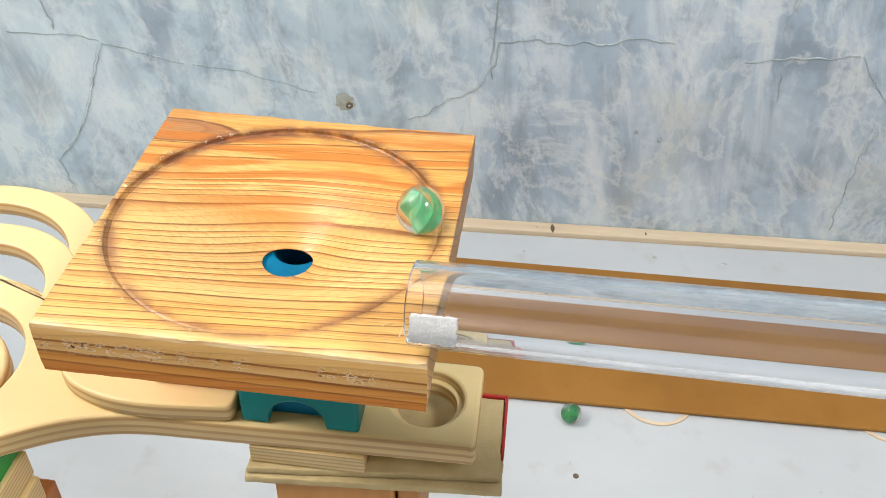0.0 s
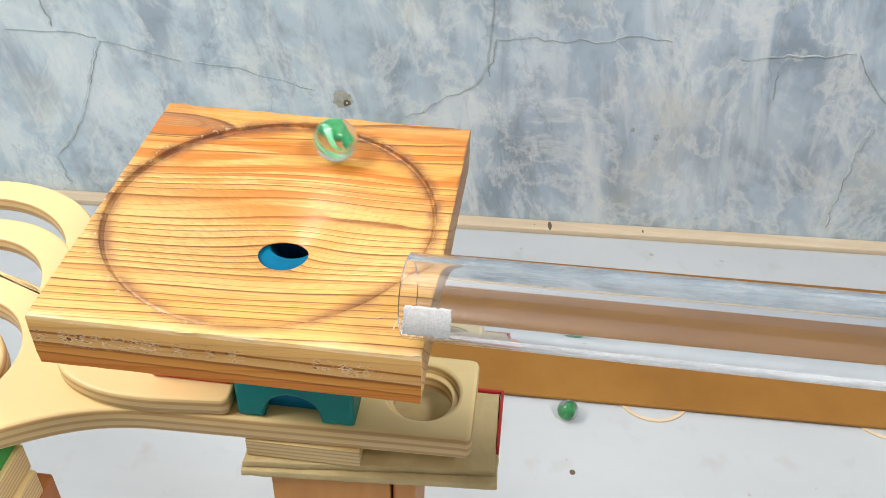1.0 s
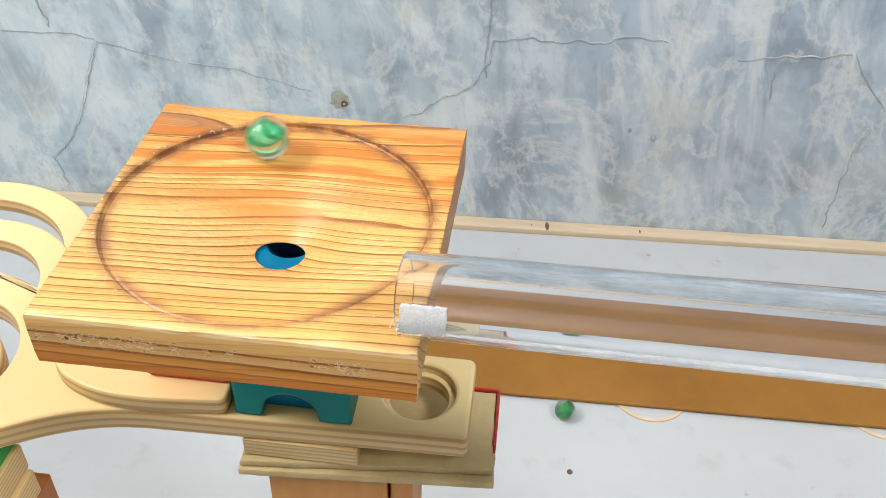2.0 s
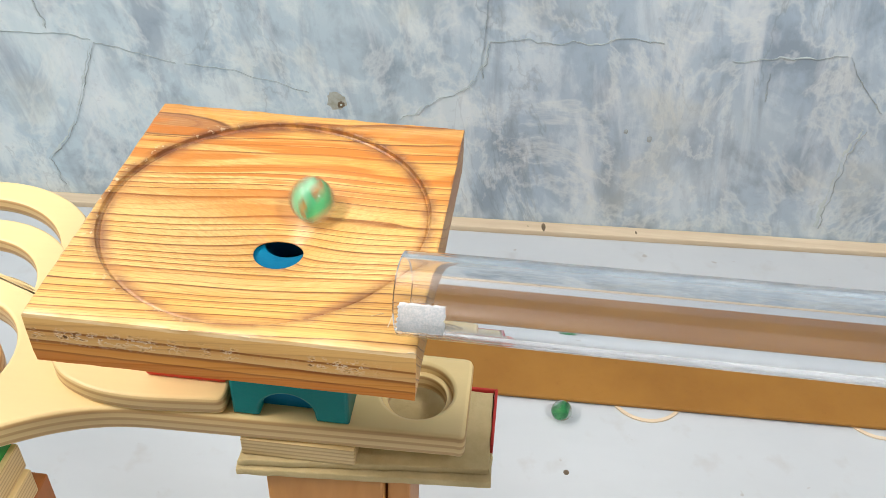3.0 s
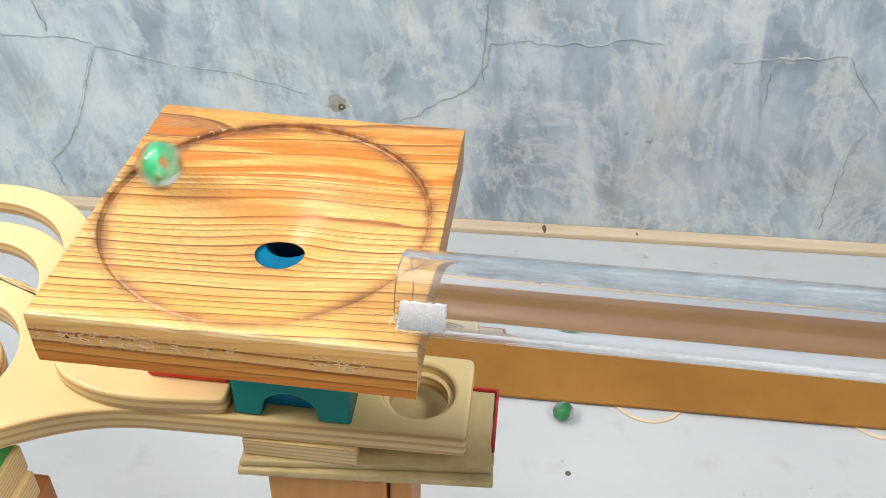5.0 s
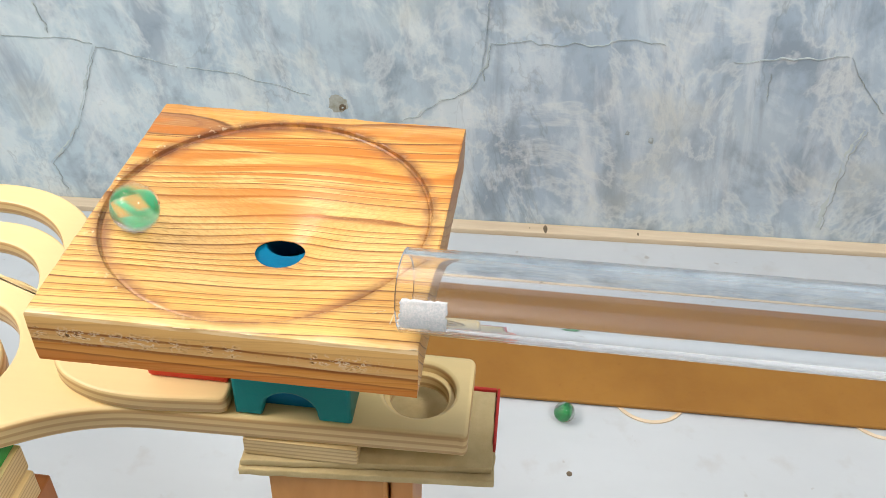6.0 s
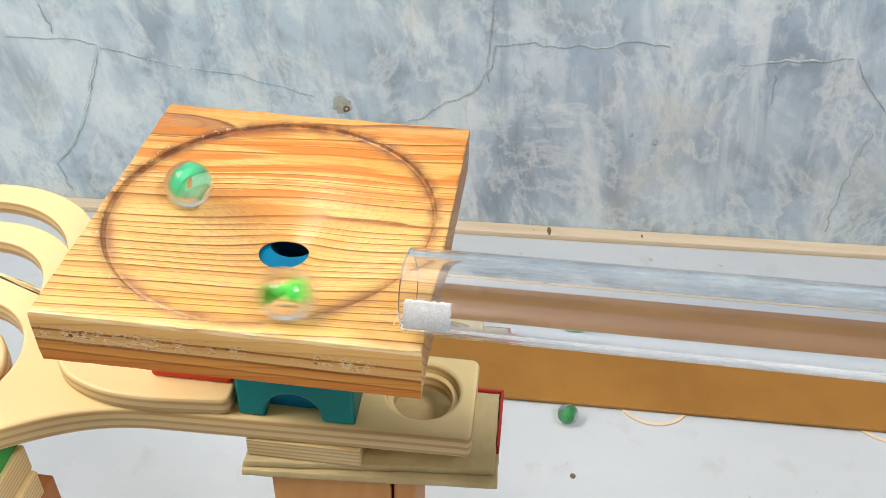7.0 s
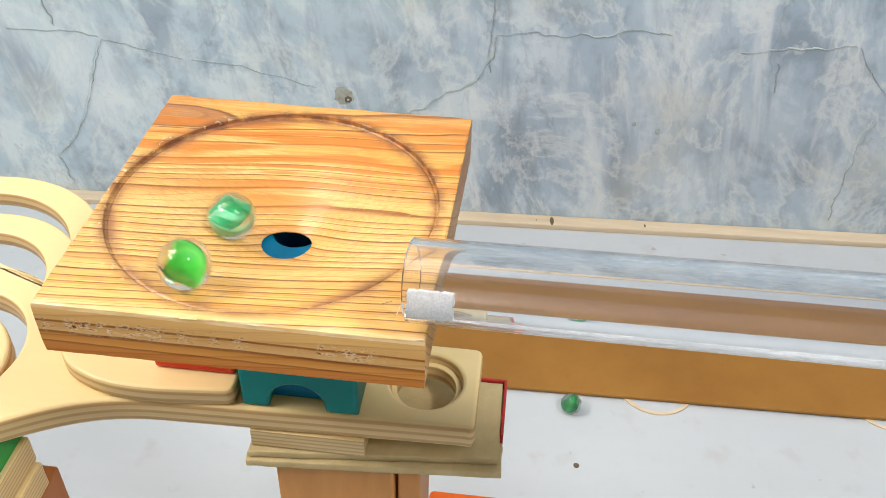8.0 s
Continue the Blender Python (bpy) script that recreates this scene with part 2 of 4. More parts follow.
def plaster():
    """Trowelled blue-grey cement with pale and dark clouds and streaks."""
    n = Nodes("grey_plaster", 0.62, 0.35)
    co = n.co()
    x, y, z = n.sep(co)
    lean = n.comb(n.m("ADD", x, n.m("MULTIPLY", z, 0.15)), y, n.m("MULTIPLY", z, 0.8))
    big = n.noise(lean, 4.5, 5, 0.6, 0.6)
    mid = n.noise(lean, 15.0, 7, 0.64, 0.35)
    streak = n.noise(n.comb(n.m("ADD", x, n.m("MULTIPLY", z, 0.2)), y, n.m("MULTIPLY", z, 0.4)), 22.0, 6, 0.62, 0.3)
    fine = n.noise(co, 150.0, 5, 0.65)
    # two days' work meet near x = 0.11: creamier to the left, bluer to the right
    day = n.ramp(n.m("ADD", x, n.m("MULTIPLY_ADD", big, 0.10, -0.05)), (0.02, 0.0), (0.14, 1.0))
    pale = n.ramp(big, (0.30, (0.40, 0.51, 0.58)), (0.46, (0.51, 0.63, 0.69)), (0.58, (0.58, 0.70, 0.745)), (0.72, (0.70, 0.80, 0.81)))
    blue = n.ramp(big, (0.30, (0.345, 0.445, 0.535)), (0.46, (0.425, 0.535, 0.63)), (0.58, (0.49, 0.60, 0.68)), (0.72, (0.57, 0.68, 0.735)))
    c = n.mix(day, pale, blue)
    c = n.mix(n.ramp(mid, (0.51, 0.0), (0.60, 0.80)), c, n.mix(day, (0.76, 0.845, 0.845), (0.63, 0.73, 0.79)))
    c = n.mix(n.ramp(mid, (0.34, 0.75), (0.47, 0.0)), c, (0.27, 0.34, 0.41))
    # long strokes of the float, mostly upright, and short slanting ones
    upright = n.noise(n.comb(n.m("ADD", x, n.m("MULTIPLY", z, 0.12)), y, n.m("MULTIPLY", z, 0.22)), 26.0, 7, 0.62, 0.5)
    c = n.mix(n.ramp(upright, (0.53, 0.0), (0.66, 0.60)), c, (0.78, 0.84, 0.86))
    c = n.mix(n.ramp(upright, (0.33, 0.62), (0.46, 0.0)), c, (0.28, 0.345, 0.42))
    c = n.mix(n.ramp(streak, (0.56, 0.0), (0.68, 0.45)), c, (0.78, 0.83, 0.84))
    c = n.mix(n.ramp(streak, (0.30, 0.40), (0.42, 0.0)), c, (0.29, 0.35, 0.41))
    vein = n.m("ABSOLUTE", n.m("SUBTRACT", n.noise(lean, 8.0, 6, 0.65, 0.4), 0.5))
    c = n.mix(n.ramp(vein, (0.0, 0.45), (0.03, 0.0)), c, (0.80, 0.85, 0.83))
    vein2 = n.m("ABSOLUTE", n.m("SUBTRACT", n.noise(n.scale(lean, (1.0, 1.0, 0.6)), 9.0, 6, 0.62, 0.5), 0.47))
    c = n.mix(n.m("MULTIPLY", n.ramp(vein2, (0.0, 0.38), (0.012, 0.0)), n.ramp(big, (0.42, 1.0), (0.56, 0.2))), c, (0.24, 0.29, 0.32))
    warm = n.ramp(n.noise(co, 9.0, 4), (0.56, 0.0), (0.72, 0.45))
    c = n.mix(warm, c, (0.56, 0.56, 0.47))
    c = n.mix(n.ramp(fine, (0.60, 0.0), (0.76, 0.30)), c, (0.32, 0.36, 0.39))
    n.color(c)
    n.bump(n.m("ADD", n.m("MULTIPLY", streak, 0.7), n.m("MULTIPLY", fine, 0.3)), 0.0022, 0.35)
    return n.mat


def painted(name, c, d, rough=0.45, scale=30.0, bump=0.0003, spec=0.25):
    n = Nodes(name, rough, spec)
    co = n.co()
    g = n.noise(co, scale, 5, 0.6)
    f = n.noise(co, scale * 14, 3, 0.6)
    k = n.mix(n.ramp(g, (0.35, 0.0), (0.7, 1.0)), c, d)
    k = n.mix(n.m("MULTIPLY", n.ramp(f, (0.6, 0.0), (0.8, 1.0)), 0.25), k, tuple(v * 0.75 for v in d))
    n.color(k)
    n.bump(f, bump, 0.3)
    return n.mat


def table_white():
    n = Nodes("white_board", 0.4, 0.45)
    co = n.co()
    g = n.noise(n.scale(co, (1, 2.5, 1)), 6.0, 6, 0.65)
    s = n.noise(co, 38.0, 4, 0.55)
    d = n.noise(co, 75.0, 2, 0.5)
    c = n.mix(g, (0.58, 0.61, 0.62), (0.49, 0.52, 0.53))
    c = n.mix(n.ramp(s, (0.58, 0.0), (0.78, 0.45)), c, (0.42, 0.40, 0.37))
    c = n.mix(n.ramp(d, (0.73, 0.0), (0.77, 0.6)), c, (0.33, 0.29, 0.24))
    n.color(c)
    n.bump(s, 0.0006, 0.2)
    return n.mat


def clear(name, tint=(1, 1, 1), rough=0.0, ior=1.5):
    n = Nodes(name, rough, 0.5)
    n.b.inputs["Transmission Weight"].default_value = 1.0
    n.b.inputs["IOR"].default_value = ior
    n.color(tint)
    return n


def thinned(n, share):
    """Lets a share of the light straight through, as it passes in the end through clear glass."""
    out = n.t.nodes["Material Output"]
    mix, see = n.t.nodes.new("ShaderNodeMixShader"), n.t.nodes.new("ShaderNodeBsdfTransparent")
    mix.inputs[0].default_value = share
    n.t.links.new(n.b.outputs[0], mix.inputs[1])
    n.t.links.new(see.outputs[0], mix.inputs[2])
    n.t.links.new(mix.outputs[0], out.inputs["Surface"])
    return n.mat


def scratched_acrylic():
    n = clear("clear_acrylic", (0.97, 0.985, 1.0), 0.02, 1.49)
    n.b.inputs["Coat Weight"].default_value = 0.6
    co = n.co()
    f = n.noise(n.scale(co, (6, 400, 400)), 1.0, 4)
    n.put(n.b.inputs["Roughness"], n.ramp(f, (0.5, 0.0), (0.85, 0.05)))
    return n.mat


def frosted():
    n = Nodes("frosted_tape", 0.5, 0.5)
    co = n.co()
    g = n.noise(n.scale(co, (1500, 1500, 1500)), 1.0, 3)
    n.color(n.mix(n.ramp(g, (0.42, 0.0), (0.56, 1.0)), (0.99, 0.99, 0.99), (0.82, 0.86, 0.87)))
    n.b.inputs["Transmission Weight"].default_value = 0.45
    n.bump(g, 0.0003, 0.8)
    return n.mat


def swirl_green(name, a, b):
    n = Nodes(name, 0.3, 0.5)
    co = n.co()
    g = n.noise(n.scale(co, (1, 1, 0.3)), 160.0, 3)
    n.color(n.mix(n.ramp(g, (0.4, 0.0), (0.6, 1.0)), a, b))
    return n.mat


CEDAR, PLY = cedar(), plywood()
PLY_SMALL = plywood("small_plywood", (0.80, 0.61, 0.30), (0.40, 0.24, 0.09), 0.0021)
WALL, WHITE = plaster(), table_white()
SPLINTER = plain_wood("torn_wood", (0.86, 0.70, 0.46), (0.72, 0.54, 0.30))
PINE = plain_wood("pale_pine", (0.80, 0.67, 0.48), (0.68, 0.53, 0.35))
BROWN = painted("brown_hardboard", (0.34, 0.160, 0.030), (0.27, 0.120, 0.022), 0.42, 12.0)
BLUE = painted("blue_paint", (0.001, 0.155, 0.28), (0.001, 0.11, 0.22), 0.35, 60.0, spec=0.12)
TEAL = painted("teal_paint", (0.000, 0.225, 0.205), (0.000, 0.18, 0.185), 0.4, 60.0, spec=0.12)
RED = painted("red_paint", (0.75, 0.055, 0.018), (0.66, 0.042, 0.014), 0.4, 60.0)
GREEN = painted("green_paint", (0.03, 0.32, 0.05), (0.02, 0.25, 0.04), 0.45, 50.0)
CARD = painted("grey_pasteboard", (0.60, 0.475, 0.25), (0.47, 0.36, 0.17), 0.85, 70.0, 0.0008)
REDCLOTH = painted("red_bookcloth", (0.50, 0.04, 0.03), (0.38, 0.03, 0.025), 0.7, 90.0)
ORANGE_WOOD = plain_wood("orange_wood", (0.66, 0.31, 0.075), (0.54, 0.23, 0.048), (60, 60, 12))
TAN_WOOD = plain_wood("orange_brown_wood", (0.62, 0.27, 0.06), (0.50, 0.20, 0.04), (40, 40, 12))
RUST_WOOD = plain_wood("red_brown_wood", (0.48, 0.18, 0.05), (0.36, 0.12, 0.03), (40, 40, 12))
DARK = painted("dark_stain", (0.12, 0.09, 0.06), (0.20, 0.15, 0.09), 0.8, 120.0)
STAIN = painted("old_filler", (0.50, 0.53, 0.48), (0.34, 0.34, 0.27), 0.9, 160.0)
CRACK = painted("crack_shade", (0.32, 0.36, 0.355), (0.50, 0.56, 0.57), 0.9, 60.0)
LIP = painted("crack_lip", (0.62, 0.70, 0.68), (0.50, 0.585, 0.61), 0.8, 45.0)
ADDED_WALL = painted("added_wall_render", (0.42, 0.40, 0.37), (0.34, 0.325, 0.30), 0.85, 6.0, 0.002)
LAMP_WHITE = painted("lamp_housing", (0.75, 0.75, 0.74), (0.68, 0.68, 0.67), 0.4, 20.0)
ORANGE = painted("orange_paint", (0.78, 0.14, 0.012), (0.70, 0.11, 0.010), 0.4, 50.0)
BLACK = painted("black_metal", (0.03, 0.03, 0.03), (0.02, 0.02, 0.02), 0.4, 30.0)
GROUND = painted("cement_floor", (0.30, 0.30, 0.29), (0.22, 0.22, 0.21), 0.8, 5.0)
ACRYLIC = scratched_acrylic()
TAPE = frosted()
GLASS = thinned(clear("marble_glass", (0.95, 1.0, 0.96), 0.0, 1.5), 0.10)
SWIRL = swirl_green("green_swirl", (0.10, 0.80, 0.36), (0.04, 0.55, 0.24))
SWIRL_PALE = swirl_green("pale_green_swirl", (0.40, 0.90, 0.60), (0.22, 0.80, 0.45))
DEEP = swirl_green("deep_green_swirl", (0.05, 0.45, 0.12), (0.02, 0.25, 0.07))
VANE = swirl_green("bright_green_vane", (0.10, 0.85, 0.08), (0.06, 0.70, 0.06))


# ---- mesh helpers ----
def finish(name, bm, material, parent=None, label="", smooth=False):
    me = bpy.data.meshes.new(name)
    bm.normal_update()
    bm.to_mesh(me)
    bm.free()
    if smooth:
        me.polygons.foreach_set("use_smooth", [True] * len(me.polygons))
    me.materials.append(material)
    ob = new(name, me)
    if parent:
        ob.parent = parent
    if label:
        ob["label"] = label
    return ob


def part(name, bm, material, parent, label="", smooth=False):
    return finish(name, bm, material, parent, label, smooth)


def box(x0, x1, y0, y1, z0, z1, bevel=0.001, seg=2):
    bm = bmesh.new()
    bmesh.ops.create_cube(bm, size=1, matrix=Matrix.LocRotScale(((x0 + x1) / 2, (y0 + y1) / 2, (z0 + z1) / 2), None, (x1 - x0, y1 - y0, z1 - z0)))
    if bevel:
        bmesh.ops.bevel(bm, geom=bm.edges[:], offset=bevel, segments=seg, profile=0.5, affect="EDGES")
    return bm


def turn(bm, m):
    bmesh.ops.transform(bm, matrix=m, verts=bm.verts[:])
    return bm


def plate(loops, z0, z1, bevel=0.001):
    """A flat board cut to the closed loops (outline first, then holes) between two heights, with eased edges."""
    cu = bpy.data.curves.new("outline", "CURVE")
    cu.dimensions, cu.fill_mode = "2D", "BOTH"
    for loop in loops:
        sp = cu.splines.new("POLY")
        sp.points.add(len(loop) - 1)
        for p, (x, y) in zip(sp.points, loop):
            p.co = (x, y, 0, 1)
        sp.use_cyclic_u = True
    cu.extrude, cu.bevel_depth, cu.bevel_resolution, cu.offset = (z1 - z0) / 2 - bevel, bevel, 1, -bevel
    ob = new("outline", cu)
    dg = bpy.context.evaluated_depsgraph_get()
    me = bpy.data.meshes.new_from_object(ob.evaluated_get(dg))
    bm = bmesh.new()
    bm.from_mesh(me)
    bmesh.ops.remove_doubles(bm, verts=bm.verts[:], dist=1e-6)
    bmesh.ops.recalc_face_normals(bm, faces=bm.faces[:])
    bpy.data.objects.remove(ob)
    bpy.data.meshes.remove(me)
    bpy.data.curves.remove(cu)
    return turn(bm, Matrix.Translation((0, 0, (z0 + z1) / 2)))


def arc(cx, cy, r, a0, a1, n=48):
    return [(cx + r * math.cos(radians(a0 + (a1 - a0) * i / n)), cy + r * math.sin(radians(a0 + (a1 - a0) * i / n))) for i in range(n + 1)]


def circle(cx, cy, r, n=48):
    return arc(cx, cy, r, 0, 360 - 360 / n, n - 1)


def round_corners(pts, r, n=6):
    """Rounds each corner of a polygon by its radius."""
    out = []
    for i, p in enumerate(pts):
        a, b, c = Vector(pts[i - 1]), Vector(p), Vector(pts[(i + 1) % len(pts)])
        k = r[i] if isinstance(r, (list, tuple)) else r
        u, v = (a - b).normalized(), (c - b).normalized()
        k = min(k, (a - b).length * 0.49, (c - b).length * 0.49)
        p0, p1 = b + u * k, b + v * k
        for j in range(n + 1):
            t = j / n
            q = p0 * (1 - t) ** 2 + b * 2 * t * (1 - t) + p1 * t ** 2
            out.append((q.x, q.y))
    return out


def empty(name, label, category, group=""):
    return tagged(new(name), label, category, group)


# ---- setting ----
TOP = 0.363          # height of the bowl board's top over the table
WALL_TURN = Matrix.Translation((0.17, 0.528, 0)) @ pose(0, 0, 0, 0, 0, 3.0)


def setting():
    bm = box(-2.3, 2.3, -1.62, 0.9, -0.80, -0.75, 0)
    tagged(finish("ground", bm, GROUND), "grey cement floor under the table", "floor", kind="structure")
    bm = box(-3, 3, 0.016, 0.12, -0.75, 2.2, 0)
    wall = finish("wall_north", turn(bm, WALL_TURN), WALL)
    # three walls out of view, added to cut off low sky and bounce light
    for name, b in (("unseen_wall_south", (-2.2, 2.2, -1.32, -1.2)), ("unseen_wall_west", (-2.3, -2.2, -1.62, 0.9)), ("unseen_wall_east", (2.2, 2.3, -1.62, 0.9))):
        tagged(finish(name, box(*b, -0.75, 2.2, 0), ADDED_WALL), "unseen pale wall added to block low sky and bounce light", "wall", kind="structure")
    tagged(wall, "blue-grey trowelled cement wall with cracks", "wall", kind="structure")
    return wall


def cracks(wall):
    """Hairline cracks and a plugged hole in the wall, as shallow ribbons that wander along x and z of the wall's face."""
    def ribbon(pts, w, seed, y0=0.0158, y1=0.0150):
        rnd = random.Random(seed)
        bm, rows = bmesh.new(), []
        for (x0, z0), (x1, z1) in zip(pts, pts[1:]):
            for i in range(14):
                t = i / 14
                wx, wz = (0.0042 * noise.noise((x0 * 90 + t * 2.2, z0 * 90, k)) for k in (seed, seed + 40))
                k = 1 - (2 * t - 1) ** 2
                rows.append((x0 + (x1 - x0) * t + wx * k + rnd.uniform(-0.0006, 0.0006), z0 + (z1 - z0) * t + wz * k + rnd.uniform(-0.0006, 0.0006)))
        last = None
        for i, (x, z) in enumerate(rows):
            h = w * max(0.004, 0.10 + 0.55 * noise.noise((x * 70, z * 70, seed)) + rnd.uniform(-0.12, 0.12))
            d = Vector((rows[min(i + 1, len(rows) - 1)][0] - rows[max(i - 1, 0)][0], rows[min(i + 1, len(rows) - 1)][1] - rows[max(i - 1, 0)][1])).normalized()
            vs = [bm.verts.new((x - d.y * k, y, z + d.x * k)) for k, y in ((-h, y0), (0, y1), (h, y0))]
            if last:
                for a in (0, 1):
                    bm.faces.new((last[a], last[a + 1], vs[a + 1], vs[a]))
            last = vs
        return turn(bm, WALL_TURN)
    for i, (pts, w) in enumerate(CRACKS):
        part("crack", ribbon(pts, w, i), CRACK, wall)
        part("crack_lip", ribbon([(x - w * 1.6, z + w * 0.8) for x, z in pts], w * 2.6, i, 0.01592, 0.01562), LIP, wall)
    # a patched screw hole with a dark plug, and small chips
    for x, z, r, mat in ((-0.1935, 0.1262, 0.0105, STAIN), (-0.1898, 0.1232, 0.0050, DARK), (-0.1893, 0.1228, 0.0024, LIP), (0.0698, 0.1120, 0.0028, CRACK), (0.0925, 0.1051, 0.0035, CRACK)):
        bm, rnd = bmesh.new(), random.Random(int(x * 9000))
        n = 28
        mid = bm.verts.new((x, 0.0144 if r < 0.0026 else 0.0148 if r < 0.01 else 0.0152, z))
        rim = []
        for i in range(n):
            a = 2 * math.pi * i / n
            k = r * (0.75 + 0.35 * noise.noise((math.cos(a) * 2, math.sin(a) * 2, x * 50)) + rnd.uniform(-0.06, 0.06))
            rim.append(bm.verts.new((x + k * math.cos(a), 0.0159, z + 1.15 * k * math.sin(a))))
        for i in range(n):
            bm.faces.new((mid, rim[i], rim[(i + 1) % n]))
        part("chip", turn(bm, WALL_TURN), mat, wall)


CRACKS = [
    ([(-0.4057, 0.1699), (-0.4135, 0.1518), (-0.4244, 0.1227), (-0.4386, 0.0888), (-0.4517, 0.0661), (-0.4735, 0.0433), (-0.4685, 0.0291), (-0.465, 0.0125)], 0.0013),
    ([(-0.4057, 0.1699), (-0.3668, 0.1631), (-0.3329, 0.1542)], 0.0003),
    ([(-0.4514, 0.2081), (-0.4478, 0.1929), (-0.445, 0.1798)], 0.0009),
    ([(-0.0581, 0.1931), (-0.032, 0.1963), (-0.0031, 0.194), (0.0347, 0.1963), (0.0619, 0.2042), (0.091, 0.1998)], 0.0005),
    ([(-0.0581, 0.1931), (-0.06, 0.1717), (-0.0772, 0.1457), (-0.1117, 0.1261), (-0.137, 0.1097)], 0.0009),
    ([(0.2813, 0.127), (0.2727, 0.0994), (0.2716, 0.0617), (0.2697, 0.0418), (0.2713, 0.0148)], 0.0022),
    ([(-0.4892, 0.1765), (-0.4337, 0.1776), (-0.4057, 0.1727)], 0.0002),
    ([(-0.3271, 0.1554), (-0.2821, 0.1514), (-0.2125, 0.1318)], 0.0002),
    ([(0.1495, 0.187), (0.1773, 0.1908), (0.2096, 0.1948), (0.2465, 0.198)], 0.0007),
    ([(0.2465, 0.198), (0.2638, 0.1734), (0.2906, 0.1443)], 0.0006),
    ([(0.1826, 0.1793), (0.1863, 0.1491)], 0.0007),
    ([(-0.0619, 0.2324), (-0.0628, 0.202), (-0.0634, 0.1534)], 0.0005)]


def table():
    t = empty("table", "white-painted board table, lightly stained", "table")
    bm = turn(box(-1.3, 1.3, -1.1, 0.0, -0.03, 0.0, 0.002), WALL_TURN)
    part("tabletop", bm, WHITE, t)
    for x, y in ((-1.2, -1.0), (1.2, -1.0), (-1.2, -0.1), (1.2, -0.1)):
        part("leg", turn(box(x - 0.03, x + 0.03, y - 0.03, y + 0.03, -0.75, -0.03, 0.003), WALL_TURN), PINE, t)
    for x, y, r in ((0.2, 0.248, 0.0022), (0.36, 0.235, 0.0016)):
        bm = bmesh.new()
        bmesh.ops.create_uvsphere(bm, u_segments=12, v_segments=6, radius=r, matrix=Matrix.Translation((x, y, 0.0)) @ Matrix.Diagonal((1, 1.1, 0.2, 1)))
        part("speck", bm, DARK, t, "dark dried speck", smooth=True)
    bm = turn(box(-1.3, 1.3, 0.0005, 0.0155, -0.03, 0.0045, 0.0012), WALL_TURN)
    strip = tagged(finish("batten", bm, PINE), "pale pine batten with dark knots along the wall", "batten")
    for x, r in ((0.0062, 0.0040), (-0.0089, 0.0022), (0.0962, 0.0026), (0.215, 0.002)):
        bm = bmesh.new()
        bmesh.ops.create_uvsphere(bm, u_segments=12, v_segments=6, radius=r, matrix=WALL_TURN @ Matrix.Translation((x, 0.007, 0.0042)) @ Matrix.Diagonal((0.6, 1.7, 0.15, 1)))
        part("knot", bm, DARK, strip, smooth=True)


def brown_board():
    bm = box(0.02, 0.95, 0.314, 0.478, 0.0016, 0.005, 0.0010)
    turn(bm, Matrix.Translation((0.14, 0.314, 0)) @ pose(0, 0, 0, 0, 0, 1.2) @ Matrix.Translation((-0.14, -0.314, 0)))
    tagged(finish("brown_board", bm, BROWN), "flat satin brown hardboard strip lying on the table", "board")
    for x, y in ((0.2625, 0.3345), (0.4450, 0.3420)):
        d = empty("wooden_disc", "thin white disc with a pale rim under the brown board", "disc", "discs under the board")
        part("rim", plate([circle(x, y, 0.0305), circle(x, y, 0.0275)], 0.0, 0.0014, 0.0003), PINE, d)
        part("face", plate([circle(x, y, 0.0274)], 0.0, 0.0009, 0.0002), WHITE, d)


# ---- the bowl board ----
HX, HY, HR = 0.0592, 0.0612, 0.0088
CX, CY, CR = 0.057, 0.060, 0.055


def bowl_z(s):
    return TOP - 0.0014 - 0.0178 * (1 - s) ** 1.75 - 0.0005 * math.exp(-((s - 0.985) / 0.008) ** 2)


def ring_at(s):
    return HX + (CX - HX) * s, HY + (CY - HY) * s, HR + (CR - HR) * s


def surface(x, y):
    lo, hi = 0.0, 1.0
    cx, cy, r = ring_at(0)
    if math.hypot(x - cx, y - cy) < r:
        return bowl_z(0)
    cx, cy, r = ring_at(1)
    if math.hypot(x - cx, y - cy) > r:
        return TOP
    for _ in range(24):
        s = (lo + hi) / 2
        cx, cy, r = ring_at(s)
        lo, hi = (s, hi) if math.hypot(x - cx, y - cy) > r else (lo, s)
    return bowl_z(lo)


